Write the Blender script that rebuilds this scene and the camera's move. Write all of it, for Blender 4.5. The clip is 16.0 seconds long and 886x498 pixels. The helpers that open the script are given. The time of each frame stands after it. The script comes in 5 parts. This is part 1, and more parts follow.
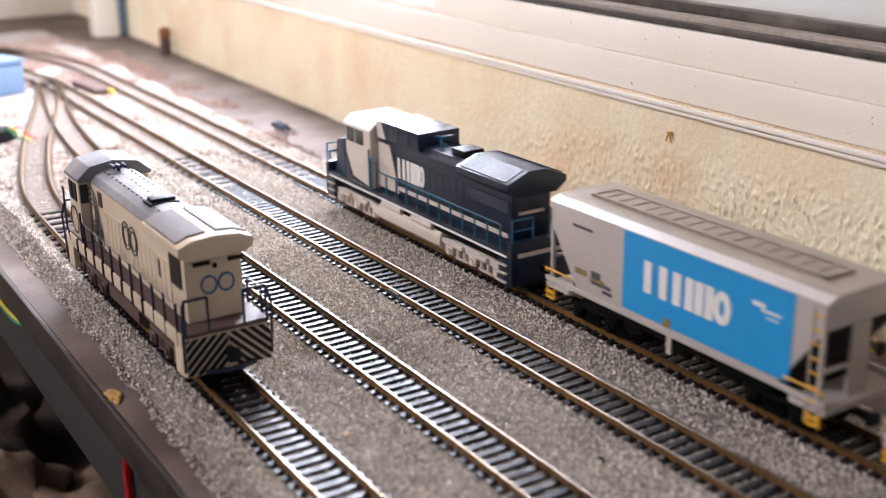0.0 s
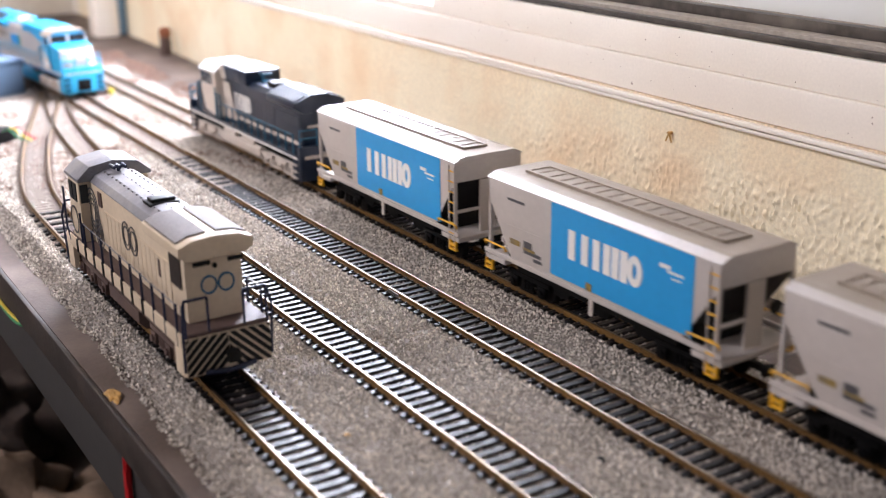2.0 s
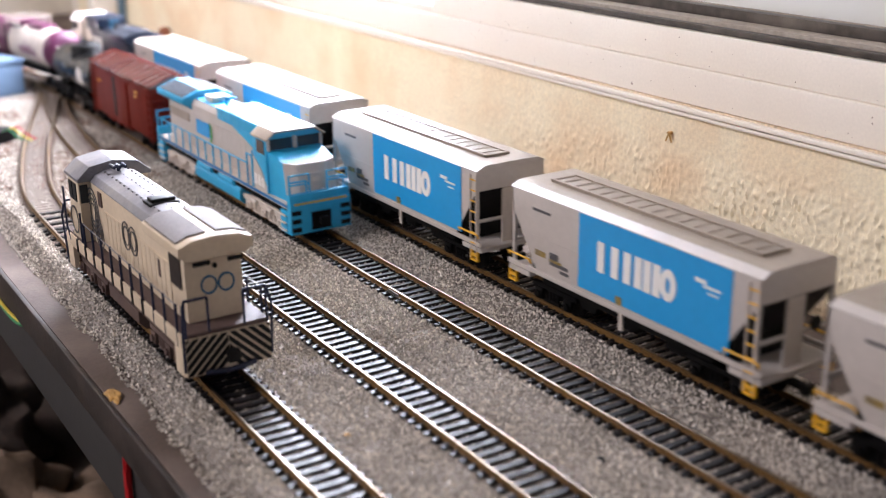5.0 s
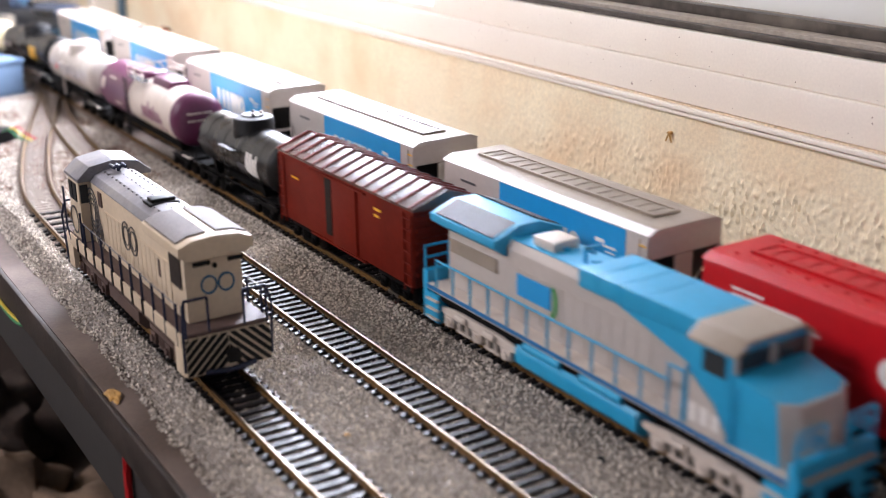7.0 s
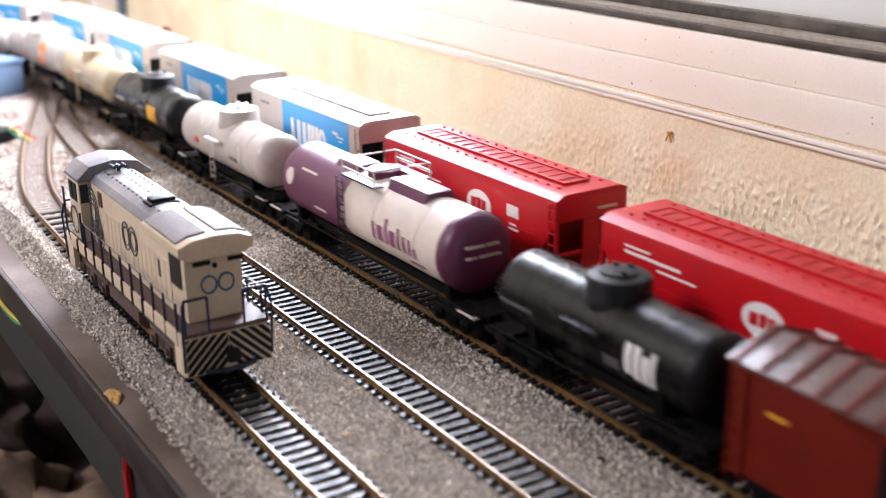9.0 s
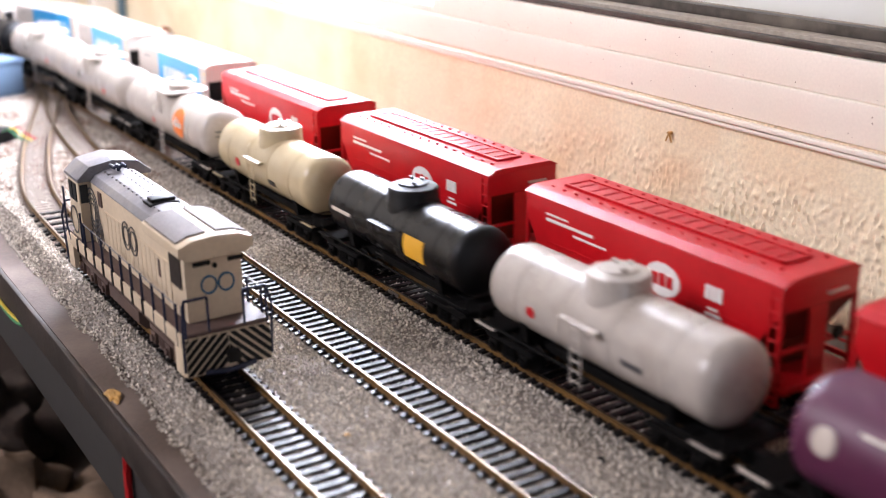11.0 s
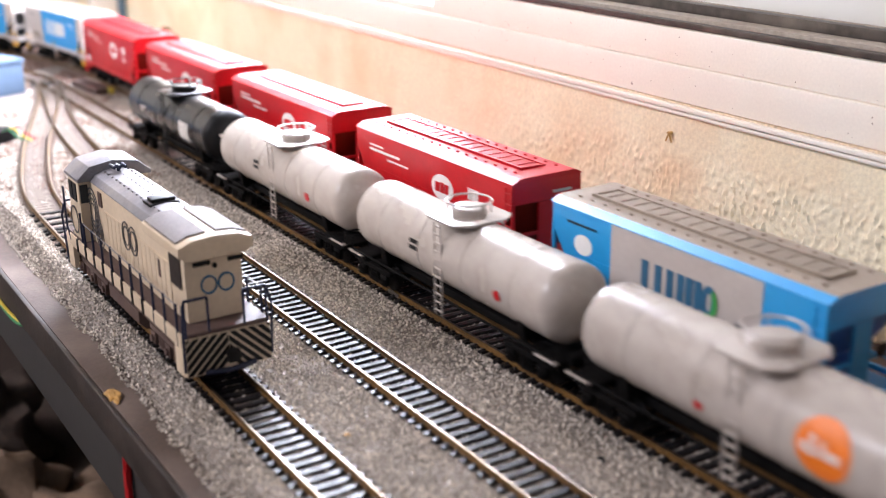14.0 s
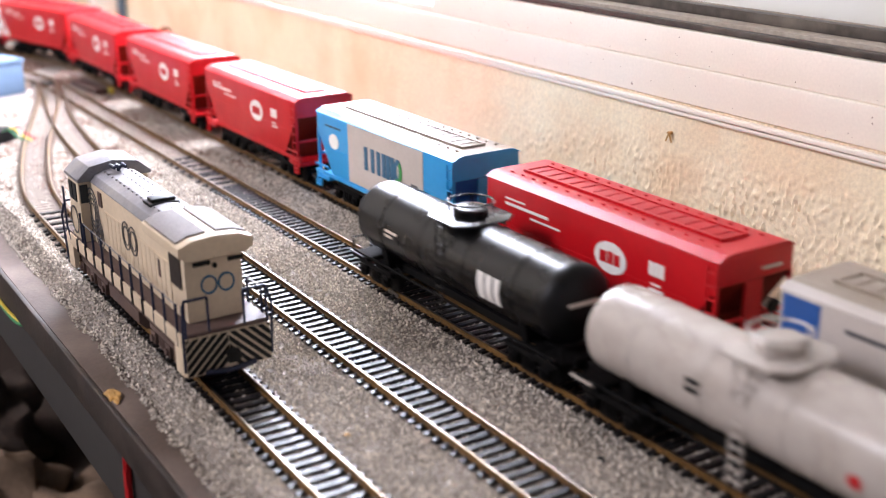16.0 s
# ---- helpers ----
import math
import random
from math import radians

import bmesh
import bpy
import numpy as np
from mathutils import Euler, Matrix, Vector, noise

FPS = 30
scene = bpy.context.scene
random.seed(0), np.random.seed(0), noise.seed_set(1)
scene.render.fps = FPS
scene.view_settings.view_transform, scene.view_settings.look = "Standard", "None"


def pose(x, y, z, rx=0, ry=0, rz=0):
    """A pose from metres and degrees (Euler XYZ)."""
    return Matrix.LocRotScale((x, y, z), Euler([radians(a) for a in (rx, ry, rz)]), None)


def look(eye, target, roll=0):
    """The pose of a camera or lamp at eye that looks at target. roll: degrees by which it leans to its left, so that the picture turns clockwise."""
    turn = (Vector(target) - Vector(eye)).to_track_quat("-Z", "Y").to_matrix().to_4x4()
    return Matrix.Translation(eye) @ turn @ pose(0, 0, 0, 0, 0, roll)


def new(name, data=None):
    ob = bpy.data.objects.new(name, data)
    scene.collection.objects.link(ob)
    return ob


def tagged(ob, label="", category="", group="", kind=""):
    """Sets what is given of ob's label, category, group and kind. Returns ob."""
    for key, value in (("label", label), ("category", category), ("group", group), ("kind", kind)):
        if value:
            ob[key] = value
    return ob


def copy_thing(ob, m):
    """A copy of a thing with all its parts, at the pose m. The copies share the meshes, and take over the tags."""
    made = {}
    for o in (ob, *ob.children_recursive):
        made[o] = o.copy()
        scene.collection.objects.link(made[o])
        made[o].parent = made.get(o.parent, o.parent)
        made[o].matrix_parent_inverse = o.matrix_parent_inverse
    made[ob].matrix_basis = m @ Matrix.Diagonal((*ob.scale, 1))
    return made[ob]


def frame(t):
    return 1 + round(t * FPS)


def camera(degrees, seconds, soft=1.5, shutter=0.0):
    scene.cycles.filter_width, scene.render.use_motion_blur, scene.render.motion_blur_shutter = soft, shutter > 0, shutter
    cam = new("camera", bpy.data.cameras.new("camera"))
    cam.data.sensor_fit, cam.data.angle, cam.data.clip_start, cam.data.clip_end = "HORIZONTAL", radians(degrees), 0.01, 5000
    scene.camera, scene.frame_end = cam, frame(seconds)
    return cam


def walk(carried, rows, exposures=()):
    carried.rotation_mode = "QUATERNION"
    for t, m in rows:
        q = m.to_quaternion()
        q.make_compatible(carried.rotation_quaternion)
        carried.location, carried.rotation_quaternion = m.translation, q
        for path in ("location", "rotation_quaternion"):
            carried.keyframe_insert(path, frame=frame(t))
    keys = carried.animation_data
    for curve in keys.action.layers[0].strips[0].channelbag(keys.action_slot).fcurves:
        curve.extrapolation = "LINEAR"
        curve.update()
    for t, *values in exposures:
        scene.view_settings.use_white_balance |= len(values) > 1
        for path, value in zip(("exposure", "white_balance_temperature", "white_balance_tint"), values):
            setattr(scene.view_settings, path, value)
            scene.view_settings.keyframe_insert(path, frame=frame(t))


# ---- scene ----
# ---- camera: it stands still beside the layout ----
cam = camera(42.15, 16.0, soft=1.1, shutter=0.6)
EYE = Vector((0.0, 0.0, 0.1866))
AIM = EYE + Vector((-0.80056, 0.50397, -0.32423))
CAM_POSE = look(EYE, AIM, -0.854)
walk(cam, [(0.0, CAM_POSE), (16.0, CAM_POSE)], [(0.0, 0.24, 6000, 19), (6.5, 0.23, 6000, 19), (8.0, 0.22, 6000, 19), (8.8, 0.38, 6000, 19), (11.4, 0.50, 6000, 19), (16.0, 0.52, 6000, 19)])
cam.data.dof.use_dof = True
cam.data.dof.focus_distance = 0.525
cam.data.dof.aperture_fstop = 9.0

# ---- world and lights ----
world = bpy.data.worlds.new("sky")
scene.world = world
world.use_nodes = True
wn = world.node_tree
sky = wn.nodes.new("ShaderNodeTexSky")
sky.sky_type = "NISHITA"
sky.sun_disc = False
sky.sun_elevation = radians(38)
sky.sun_rotation = radians(-35)
wn.links.new(sky.outputs[0], wn.nodes["Background"].inputs[0])
wn.nodes["Background"].inputs[1].default_value = 0.12


def area(name, loc, target, sx, sy, power, color):
    data = bpy.data.lights.new(name, "AREA")
    data.shape, data.size, data.size_y, data.energy, data.color = "RECTANGLE", sx, sy, power, color
    ob = new(name, data)
    ob.matrix_world = look(loc, target)
    return ob


area("open_window_daylight", (-0.93, 0.50, 0.335), (-0.80, 0.0, 0.08), 0.52, 0.50, 24.0, (0.92, 0.96, 1.0))
area("room_window_daylight", (2.22, -0.8, 0.85), (0.0, 0.0, 0.0), 0.9, 1.0, 3.2, (1.0, 0.96, 0.92))
# Fill lamp at an added unseen opening; lights the wall and train sides.
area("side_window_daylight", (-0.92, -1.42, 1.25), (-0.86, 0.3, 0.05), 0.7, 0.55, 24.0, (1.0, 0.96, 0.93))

# ---- materials ----


def lin(h):
    v = [int(h[i:i + 2], 16) / 255 for i in (0, 2, 4)]
    return tuple(a / 12.92 if a <= 0.04045 else ((a + 0.055) / 1.055) ** 2.4 for a in v) + (1.0,)


def material(name, color, rough=0.5, metal=0.0, scale=300.0, vary=0.15, bump=0.1, dirt=None, dirt_amount=0.35, coarse=40.0, spec=0.5, island=False, rvar=0.1):
    """A surface with fine grain, broad wear and an optional film of dirt."""
    m = bpy.data.materials.new(name)
    m.use_nodes = True
    n, l = m.node_tree.nodes, m.node_tree.links
    b = n["Principled BSDF"]
    b.inputs["Metallic"].default_value = metal
    b.inputs["Specular IOR Level"].default_value = spec
    co = n.new("ShaderNodeTexCoord")
    fine, broad = n.new("ShaderNodeTexNoise"), n.new("ShaderNodeTexNoise")
    fine.inputs["Scale"].default_value, fine.inputs["Detail"].default_value = scale, 4
    broad.inputs["Scale"].default_value, broad.inputs["Detail"].default_value = coarse, 6
    l.new(co.outputs["Object"], fine.inputs["Vector"])
    l.new(co.outputs["Object"], broad.inputs["Vector"])
    c = lin(color) if isinstance(color, str) else color
    ramp = n.new("ShaderNodeValToRGB")
    ramp.color_ramp.elements[0].position, ramp.color_ramp.elements[1].position = 0.3, 0.7
    ramp.color_ramp.elements[0].color = tuple(a * (1 - vary) for a in c[:3]) + (1,)
    ramp.color_ramp.elements[1].color = tuple(min(1, a * (1 + vary)) for a in c[:3]) + (1,)
    l.new(fine.outputs[0], ramp.inputs[0])
    out = ramp.outputs[0]
    if island:
        geo = n.new("ShaderNodeNewGeometry")
        mul = n.new("ShaderNodeMix")
        mul.data_type, mul.blend_type = "RGBA", "MULTIPLY"
        mul.inputs["Factor"].default_value = 1.0
        r2 = n.new("ShaderNodeValToRGB")
        r2.color_ramp.elements[0].color, r2.color_ramp.elements[1].color = (0.50, 0.49, 0.48, 1), (1.42, 1.42, 1.41, 1)
        l.new(geo.outputs["Random Per Island"], r2.inputs[0])
        l.new(out, mul.inputs["A"]), l.new(r2.outputs[0], mul.inputs["B"])
        out = mul.outputs["Result"]
    if dirt:
        mask = n.new("ShaderNodeValToRGB")
        mask.color_ramp.elements[0].position, mask.color_ramp.elements[1].position = 0.45, 0.75
        mask.color_ramp.elements[1].color = (dirt_amount,) * 3 + (1,)
        l.new(broad.outputs[0], mask.inputs[0])
        mix = n.new("ShaderNodeMix")
        mix.data_type = "RGBA"
        l.new(mask.outputs[0], mix.inputs["Factor"])
        l.new(out, mix.inputs["A"])
        mix.inputs["B"].default_value = lin(dirt)
        out = mix.outputs["Result"]
    l.new(out, b.inputs["Base Color"])
    rr = n.new("ShaderNodeMapRange")
    rr.inputs["To Min"].default_value, rr.inputs["To Max"].default_value = max(0.02, rough - rvar), min(1, rough + rvar)
    l.new(broad.outputs[0], rr.inputs["Value"])
    l.new(rr.outputs[0], b.inputs["Roughness"])
    if bump:
        bp = n.new("ShaderNodeBump")
        bp.inputs["Strength"].default_value, bp.inputs["Distance"].default_value = bump, 0.0006
        l.new(fine.outputs[0], bp.inputs["Height"])
        l.new(bp.outputs[0], b.inputs["Normal"])
    return m


def glass(name, tint=(0.02, 0.025, 0.03, 1)):
    m = bpy.data.materials.new(name)
    m.use_nodes = True
    b = m.node_tree.nodes["Principled BSDF"]
    b.inputs["Base Color"].default_value = tint
    b.inputs["Roughness"].default_value = 0.12
    return m


BALLAST = material("ballast_grit", "c6bdb1", 0.9, scale=900, vary=0.3, bump=0.6, island=True, spec=0.3)
BALLAST_BED = material("ballast_bed", "8d847b", 0.95, scale=1400, vary=0.5, bump=1.0, dirt="6b5a50", dirt_amount=0.4, coarse=22, spec=0.2)
BOARD = material("board_paint", "483930", 0.66, scale=500, vary=0.25, bump=0.3, dirt="9a8a80", dirt_amount=0.45, coarse=18)
BOARD_EDGE = material("board_edge", "241b17", 0.55, scale=300, vary=0.3, bump=0.4, dirt="57483f", dirt_amount=0.6, coarse=40)
FASCIA = material("fascia_brown", "221d1a", 0.8, scale=150, vary=0.15, bump=0.2, dirt="35312d", dirt_amount=0.5, coarse=10)
PLASTER = material("wall_plaster", "f4e6c5", 0.9, scale=520, vary=0.09, bump=0.5, dirt="dfa768", dirt_amount=0.42, coarse=17)
PAINT = material("white_wall_paint", "f5ecdd", 0.6, scale=700, vary=0.03, bump=0.12, dirt="e2cdb4", dirt_amount=0.3, coarse=9)
CREAM_WALL = material("cream_wall_paint", "efe6d6", 0.85, scale=120, vary=0.05, bump=0.15, dirt="c9b697", dirt_amount=0.3, coarse=5)
ALU = material("window_rail_dark", "4a443f", 0.45, 0.6, scale=300, vary=0.2, bump=0.15, dirt="8d8378", dirt_amount=0.5)
FROST = material("frosted_pane", "d8d0c2", 0.5, scale=60, vary=0.04, bump=0.05, dirt="aca496", dirt_amount=0.3, coarse=8)
RAIL_SIDE = material("rail_brown", "5f4420", 0.55, 0.3, scale=700, vary=0.3, bump=0.3, dirt="86622c", dirt_amount=0.6, coarse=60)
RAIL_TOP = material("rail_top", "8d8072", 0.34, 1.0, scale=500, vary=0.2, bump=0.08, dirt="6b573a", dirt_amount=0.6, coarse=30)
DUSTY = material("dusty_sleeper", "84776d", 0.85, scale=900, vary=0.3, bump=0.3, dirt="a59a90", dirt_amount=0.7, coarse=60)
SLEEPER = material("sleeper_plastic", "0f0e11", 0.45, scale=700, vary=0.35, bump=0.5, dirt="3a322c", dirt_amount=0.4, coarse=160, rvar=0.3, spec=0.4)
GREY_BODY = material("light_grey_paint", "b9b0a8", 0.42, scale=400, vary=0.04, bump=0.04, dirt="9d9287", dirt_amount=0.25, coarse=45)
GREY_ROOF = material("weathered_grey_roof", "978a7b", 0.34, scale=400, vary=0.06, bump=0.06, dirt="7c7062", dirt_amount=0.4, coarse=45)
BLUE_PANEL = material("sky_blue_paint", "2495d2", 0.4, scale=300, vary=0.03, bump=0.02)
CYAN = material("cyan_paint", "289dca", 0.42, scale=300, vary=0.05, bump=0.04)
NAVY = material("navy_paint", "111e31", 0.33, scale=300, vary=0.08, bump=0.04)
TEAL = material("teal_rail_paint", "1c5a74", 0.45, scale=300, vary=0.08, bump=0.03)
WHITE = material("white_paint", "e6e2dc", 0.45, scale=300, vary=0.03, bump=0.02)
LIGHT = material("warm_white_paint", "cbbfb3", 0.45, scale=300, vary=0.04, bump=0.03, dirt="a59889", dirt_amount=0.3)
BLACK = material("black_plastic", "080708", 0.5, scale=400, vary=0.2, bump=0.1, dirt="12100f", dirt_amount=0.5, spec=0.22)
UNDER = material("underframe_black", "060505", 0.75, scale=400, vary=0.3, bump=0.2, dirt="120e0b", dirt_amount=0.5, coarse=80, spec=0.12)
RED = material("red_paint", "bb0c15", 0.44, spec=0.35, scale=300, vary=0.05, bump=0.03, dirt="8a1015", dirt_amount=0.25)
BOX_RED = material("boxcar_red", "63180b", 0.55, scale=400, vary=0.08, bump=0.06, dirt="3c0f08", dirt_amount=0.45, spec=0.12)
BOX_ROOF = material("boxcar_roof_metal", "5e4640", 0.26, 0.0, scale=300, vary=0.08, bump=0.03, dirt="4a302c", dirt_amount=0.4)
YELLOW = material("yellow_paint", "d9a21f", 0.5, scale=300, vary=0.05, bump=0.02)
CREAM = material("loco_cream", "d2bfa3", 0.5, scale=500, vary=0.05, bump=0.06, dirt="b59a78", dirt_amount=0.25, coarse=60)
LOCO_GREY = material("loco_roof_grey", "77757a", 0.42, scale=500, vary=0.1, bump=0.15, dirt="b0a89f", dirt_amount=0.5, coarse=70)
MESHY = material("radiator_grille", "6b625f", 0.7, 0.0, scale=1500, vary=0.35, bump=0.5)
DARK_GRILLE = material("dark_grille", "2a303b", 0.55, 0.0, scale=900, vary=0.3, bump=0.3)
BROWN = material("brown_frame", "4e3b35", 0.6, scale=500, vary=0.12, bump=0.1, dirt="7a6558", dirt_amount=0.3)
BLUE_RAIL = material("dark_blue_handrail", "161d38", 0.5, scale=300, vary=0.1, bump=0.02)
PLUM_PRINT = material("faded_plum_print", "7a3a60", 0.45, scale=300, vary=0.1, bump=0.02, dirt="a88c98", dirt_amount=0.4, coarse=120)
GRIMY_PRINT = material("grimy_ochre_print", "8d7433", 0.55, scale=600, vary=0.35, bump=0.02, dirt="6c6763", dirt_amount=0.8, coarse=200)
GUIDE = material("dusty_guide_strip", "a3988a", 0.6, scale=300, vary=0.15, bump=0.15, dirt="6e6255", dirt_amount=0.5)
SOIL = material("brown_soil", "80675b", 0.95, scale=900, vary=0.35, bump=0.6, island=True, spec=0.2)
PURPLE = material("purple_paint", "562040", 0.42, scale=300, vary=0.08, bump=0.04)
TANK_WHITE = material("tank_white", "b3aaa1", 0.25, scale=300, vary=0.04, bump=0.03, dirt="847567", dirt_amount=0.42, coarse=55)
TANK_CREAM = material("tank_cream", "b0a080", 0.24, scale=300, vary=0.04, bump=0.03, dirt="8d7a55", dirt_amount=0.42, coarse=50)
TANK_BLACK = material("tank_black", "060607", 0.28, spec=0.3, scale=300, vary=0.1, bump=0.03, dirt="0e0d0f", dirt_amount=0.4, coarse=50)
STRIPE = material("blue_stripe", "1b6aa0", 0.45, scale=300, vary=0.05, bump=0.02)
GRIME = material("tan_grime", "dcc4a6", 0.9, scale=500, vary=0.3, bump=0.3, dirt="e8d8c2", dirt_amount=0.9, coarse=60)
ORANGE = material("orange_paint", "ea7a1c", 0.45, scale=300, vary=0.03, bump=0.02)
GREEN = material("green_paint", "3f9a4a", 0.45, scale=300, vary=0.03, bump=0.02)
LOGO_BLUE = material("petrol_blue_print", "2b5f7e", 0.5, scale=300, vary=0.05, bump=0.02)
PRINT_GREY = material("grey_print", "4c4a4c", 0.55, scale=300, vary=0.1, bump=0.0)
DEEP_BLUE = material("deep_blue_paint", "1d4f93", 0.45, scale=300, vary=0.06, bump=0.02)
BOX_BLUE = material("pale_blue_card", "586c83", 0.8, scale=200, vary=0.05, bump=0.05)
PIPE_BLUE = material("pale_blue_pipe_paint", "7f9db4", 0.6, scale=150, vary=0.06, bump=0.04)
CLOTH = material("beige_cloth", "745f4c", 0.95, scale=250, vary=0.15, bump=0.5, dirt="6b5b49", dirt_amount=0.4, coarse=20)
DARK_CLOTH = material("brown_cloth", "3a2e26", 0.95, scale=200, vary=0.2, bump=0.4)
RUST = material("rusty_brown", "7a4526", 0.8, scale=600, vary=0.3, bump=0.3)
CABLE_RED = material("red_cable", "b5161a", 0.4, bump=0.0)
CABLE_GREEN = material("green_cable", "2f7a4a", 0.4, bump=0.0)
CABLE_YELLOW = material("yellow_cable", "c9b03a", 0.4, bump=0.0)
# Floor, and the unseen walls and ceiling, toned down to bounce less light.
FLOOR = material("room_floor_tile", "463c33", 0.6, scale=40, vary=0.15, bump=0.1)
ROOM = material("room_wall_paint", "7d7266", 0.9, scale=60, vary=0.06, bump=0.1, dirt="6a6056", dirt_amount=0.3, coarse=4)
CEIL = material("ceiling_paint", "8c857b", 0.9, scale=50, vary=0.03, bump=0.05)


def let_light_through(m, share):
    """Daylight from outside glows through a frosted surface."""
    n, l = m.node_tree.nodes, m.node_tree.links
    t, mix = n.new("ShaderNodeBsdfTranslucent"), n.new("ShaderNodeMixShader")
    t.inputs["Color"].default_value = (0.85, 0.84, 0.80, 1)
    mix.inputs[0].default_value = share
    l.new(n["Principled BSDF"].outputs[0], mix.inputs[1])
    l.new(t.outputs[0], mix.inputs[2])
    l.new(mix.outputs[0], n["Material Output"].inputs["Surface"])


let_light_through(FROST, 0.65)
GLASS_DARK = glass("dark_glazing")
SIGN = material("tan_leaf", "b98f4e", 0.7, scale=500, vary=0.3, bump=0.4)

# ---- mesh helpers ----


def box(bm, x0, x1, y0, y1, z0, z1, bevel=0.0, mat=0):
    vs = [bm.verts.new((x, y, z)) for x in (x0, x1) for y in (y0, y1) for z in (z0, z1)]
    fs = [bm.faces.new([vs[i] for i in q]) for q in ((0, 1, 3, 2), (4, 6, 7, 5), (0, 4, 5, 1), (2, 3, 7, 6), (0, 2, 6, 4), (1, 5, 7, 3))]
    for f in fs:
        f.material_index = mat
    if bevel:
        es = list({e for f in fs for e in f.edges})
        bmesh.ops.bevel(bm, geom=es, offset=bevel, segments=2, affect="EDGES", profile=0.6)
    return fs


def prism(bm, pts, axis, a, b, bevel=0.0):
    """A polygon pushed from a to b along an axis; its points are the other two coordinates in order."""
    def at(q, v):
        q = list(q)
        q.insert("xyz".index(axis), v)
        return q
    lo, hi = [bm.verts.new(at(q, a)) for q in pts], [bm.verts.new(at(q, b)) for q in pts]
    n = len(pts)
    fs = [bm.faces.new(lo), bm.faces.new(hi[::-1])]
    fs += [bm.faces.new((lo[i], hi[i], hi[(i + 1) % n], lo[(i + 1) % n])) for i in range(n)]
    bmesh.ops.recalc_face_normals(bm, faces=fs)
    if bevel:
        bmesh.ops.bevel(bm, geom=list({e for f in fs for e in f.edges}), offset=bevel, segments=2, affect="EDGES", profile=0.6)
    return fs


def rod(bm, a, b, r, n=8):
    a, b = Vector(a), Vector(b)
    q = (b - a).to_track_quat("Z", "Y").to_matrix()
    rings = [[bm.verts.new(c + q @ Vector((r * math.cos(k * math.tau / n), r * math.sin(k * math.tau / n), 0))) for k in range(n)] for c in (a, b)]
    for k in range(n):
        bm.faces.new((rings[0][k], rings[0][(k + 1) % n], rings[1][(k + 1) % n], rings[1][k]))
    bm.faces.new(rings[0][::-1]), bm.faces.new(rings[1])


def wire(bm, pts, r, n=6):
    for a, b in zip(pts, pts[1:]):
        rod(bm, a, b, r, n)


def lathe(bm, prof, axis="x", c=(0, 0, 0), n=32):
    """Rings of (along, radius) turned round an axis through c."""
    rings = []
    for u, r in prof:
        ring = []
        for k in range(n):
            a, b = r * math.cos(k * math.tau / n), r * math.sin(k * math.tau / n)
            v = {"x": (u, a, b), "y": (b, u, a), "z": (a, b, u)}[axis]
            ring.append(bm.verts.new((c[0] + v[0], c[1] + v[1], c[2] + v[2])))
        rings.append(ring)
    for p, q in zip(rings, rings[1:]):
        for k in range(n):
            bm.faces.new((p[k], p[(k + 1) % n], q[(k + 1) % n], q[k]))
    bm.faces.new(rings[0][::-1]), bm.faces.new(rings[-1])


def mesh_of(name, bm, mats, smooth=35):
    me = bpy.data.meshes.new(name)
    bmesh.ops.recalc_face_normals(bm, faces=bm.faces[:])
    for f in bm.faces:
        f.smooth = True
    for e in bm.edges:
        if len(e.link_faces) == 2 and e.calc_face_angle(0) > radians(smooth):
            e.smooth = False
    bm.to_mesh(me)
    bm.free()
    for m in mats if isinstance(mats, (list, tuple)) else (mats,):
        me.materials.append(m)
    return me


def part(name, bm, mats, parent=None, label=""):
    ob = new(name, mesh_of(name, bm, mats))
    if parent:
        ob.parent = parent
    return tagged(ob, label) if label else ob


def parts(name, bm, mats, parent, label=""):
    """Every loose piece of a bmesh as a part of its own."""
    left = set(bm.verts)
    while left:
        todo, island = [left.pop()], set()
        while todo:
            v = todo.pop()
            island.add(v)
            for e in v.link_edges:
                o = e.other_vert(v)
                if o in left:
                    left.discard(o)
                    todo.append(o)
        one, at = B(), {}
        for v in island:
            at[v] = one.verts.new(v.co)
        for f in {f for v in island for f in v.link_faces}:
            one.faces.new([at[v] for v in f.verts])
        part(name, one, mats, parent, label)
    bm.free()


def thing(name, label, category, group="", kind=""):
    return tagged(new(name), label, category, group, kind)


def B():
    return bmesh.new()


def boxes(*rows, bevel=0.0):
    bm = B()
    for r in rows:
        box(bm, *r, bevel=bevel)
    return bm


def sheet(x0, x1, y, z0, z1, t=0.0003):
    """A thin painted mark on a side that faces -y."""
    return boxes((x0, x1, y - t, y, z0, z1))


def oval(cx, cz, rx, rz, y, t=0.0003, n=28):
    bm = B()
    prism(bm, [(cx + rx * math.cos(k * math.tau / n), cz + rz * math.sin(k * math.tau / n)) for k in range(n)], "y", y - t, y)
    return bm


def ring_mark(cx, cz, rx, rz, w, y, t=0.0003, n=28, a0=0.0, a1=math.tau):
    bm = B()
    q = []
    for k in range(n + 1):
        a = a0 + (a1 - a0) * k / n
        q.append([bm.verts.new((cx + (rx - d) * math.cos(a), yy, cz + (rz - d) * math.sin(a))) for d, yy in ((0, y), (0, y - t), (w, y - t), (w, y))])
    for p, r in zip(q, q[1:]):
        for i in range(3):
            bm.faces.new((p[i], p[i + 1], r[i + 1], r[i]))
    return bm

# ---- plan: rail tops at z = 0, x along the tracks, y towards the wall ----
YA, YB, YC, YD = 0.1415, 0.1954, 0.2497, 0.2985
BED, BOARD_Z = -0.0037, -0.0105


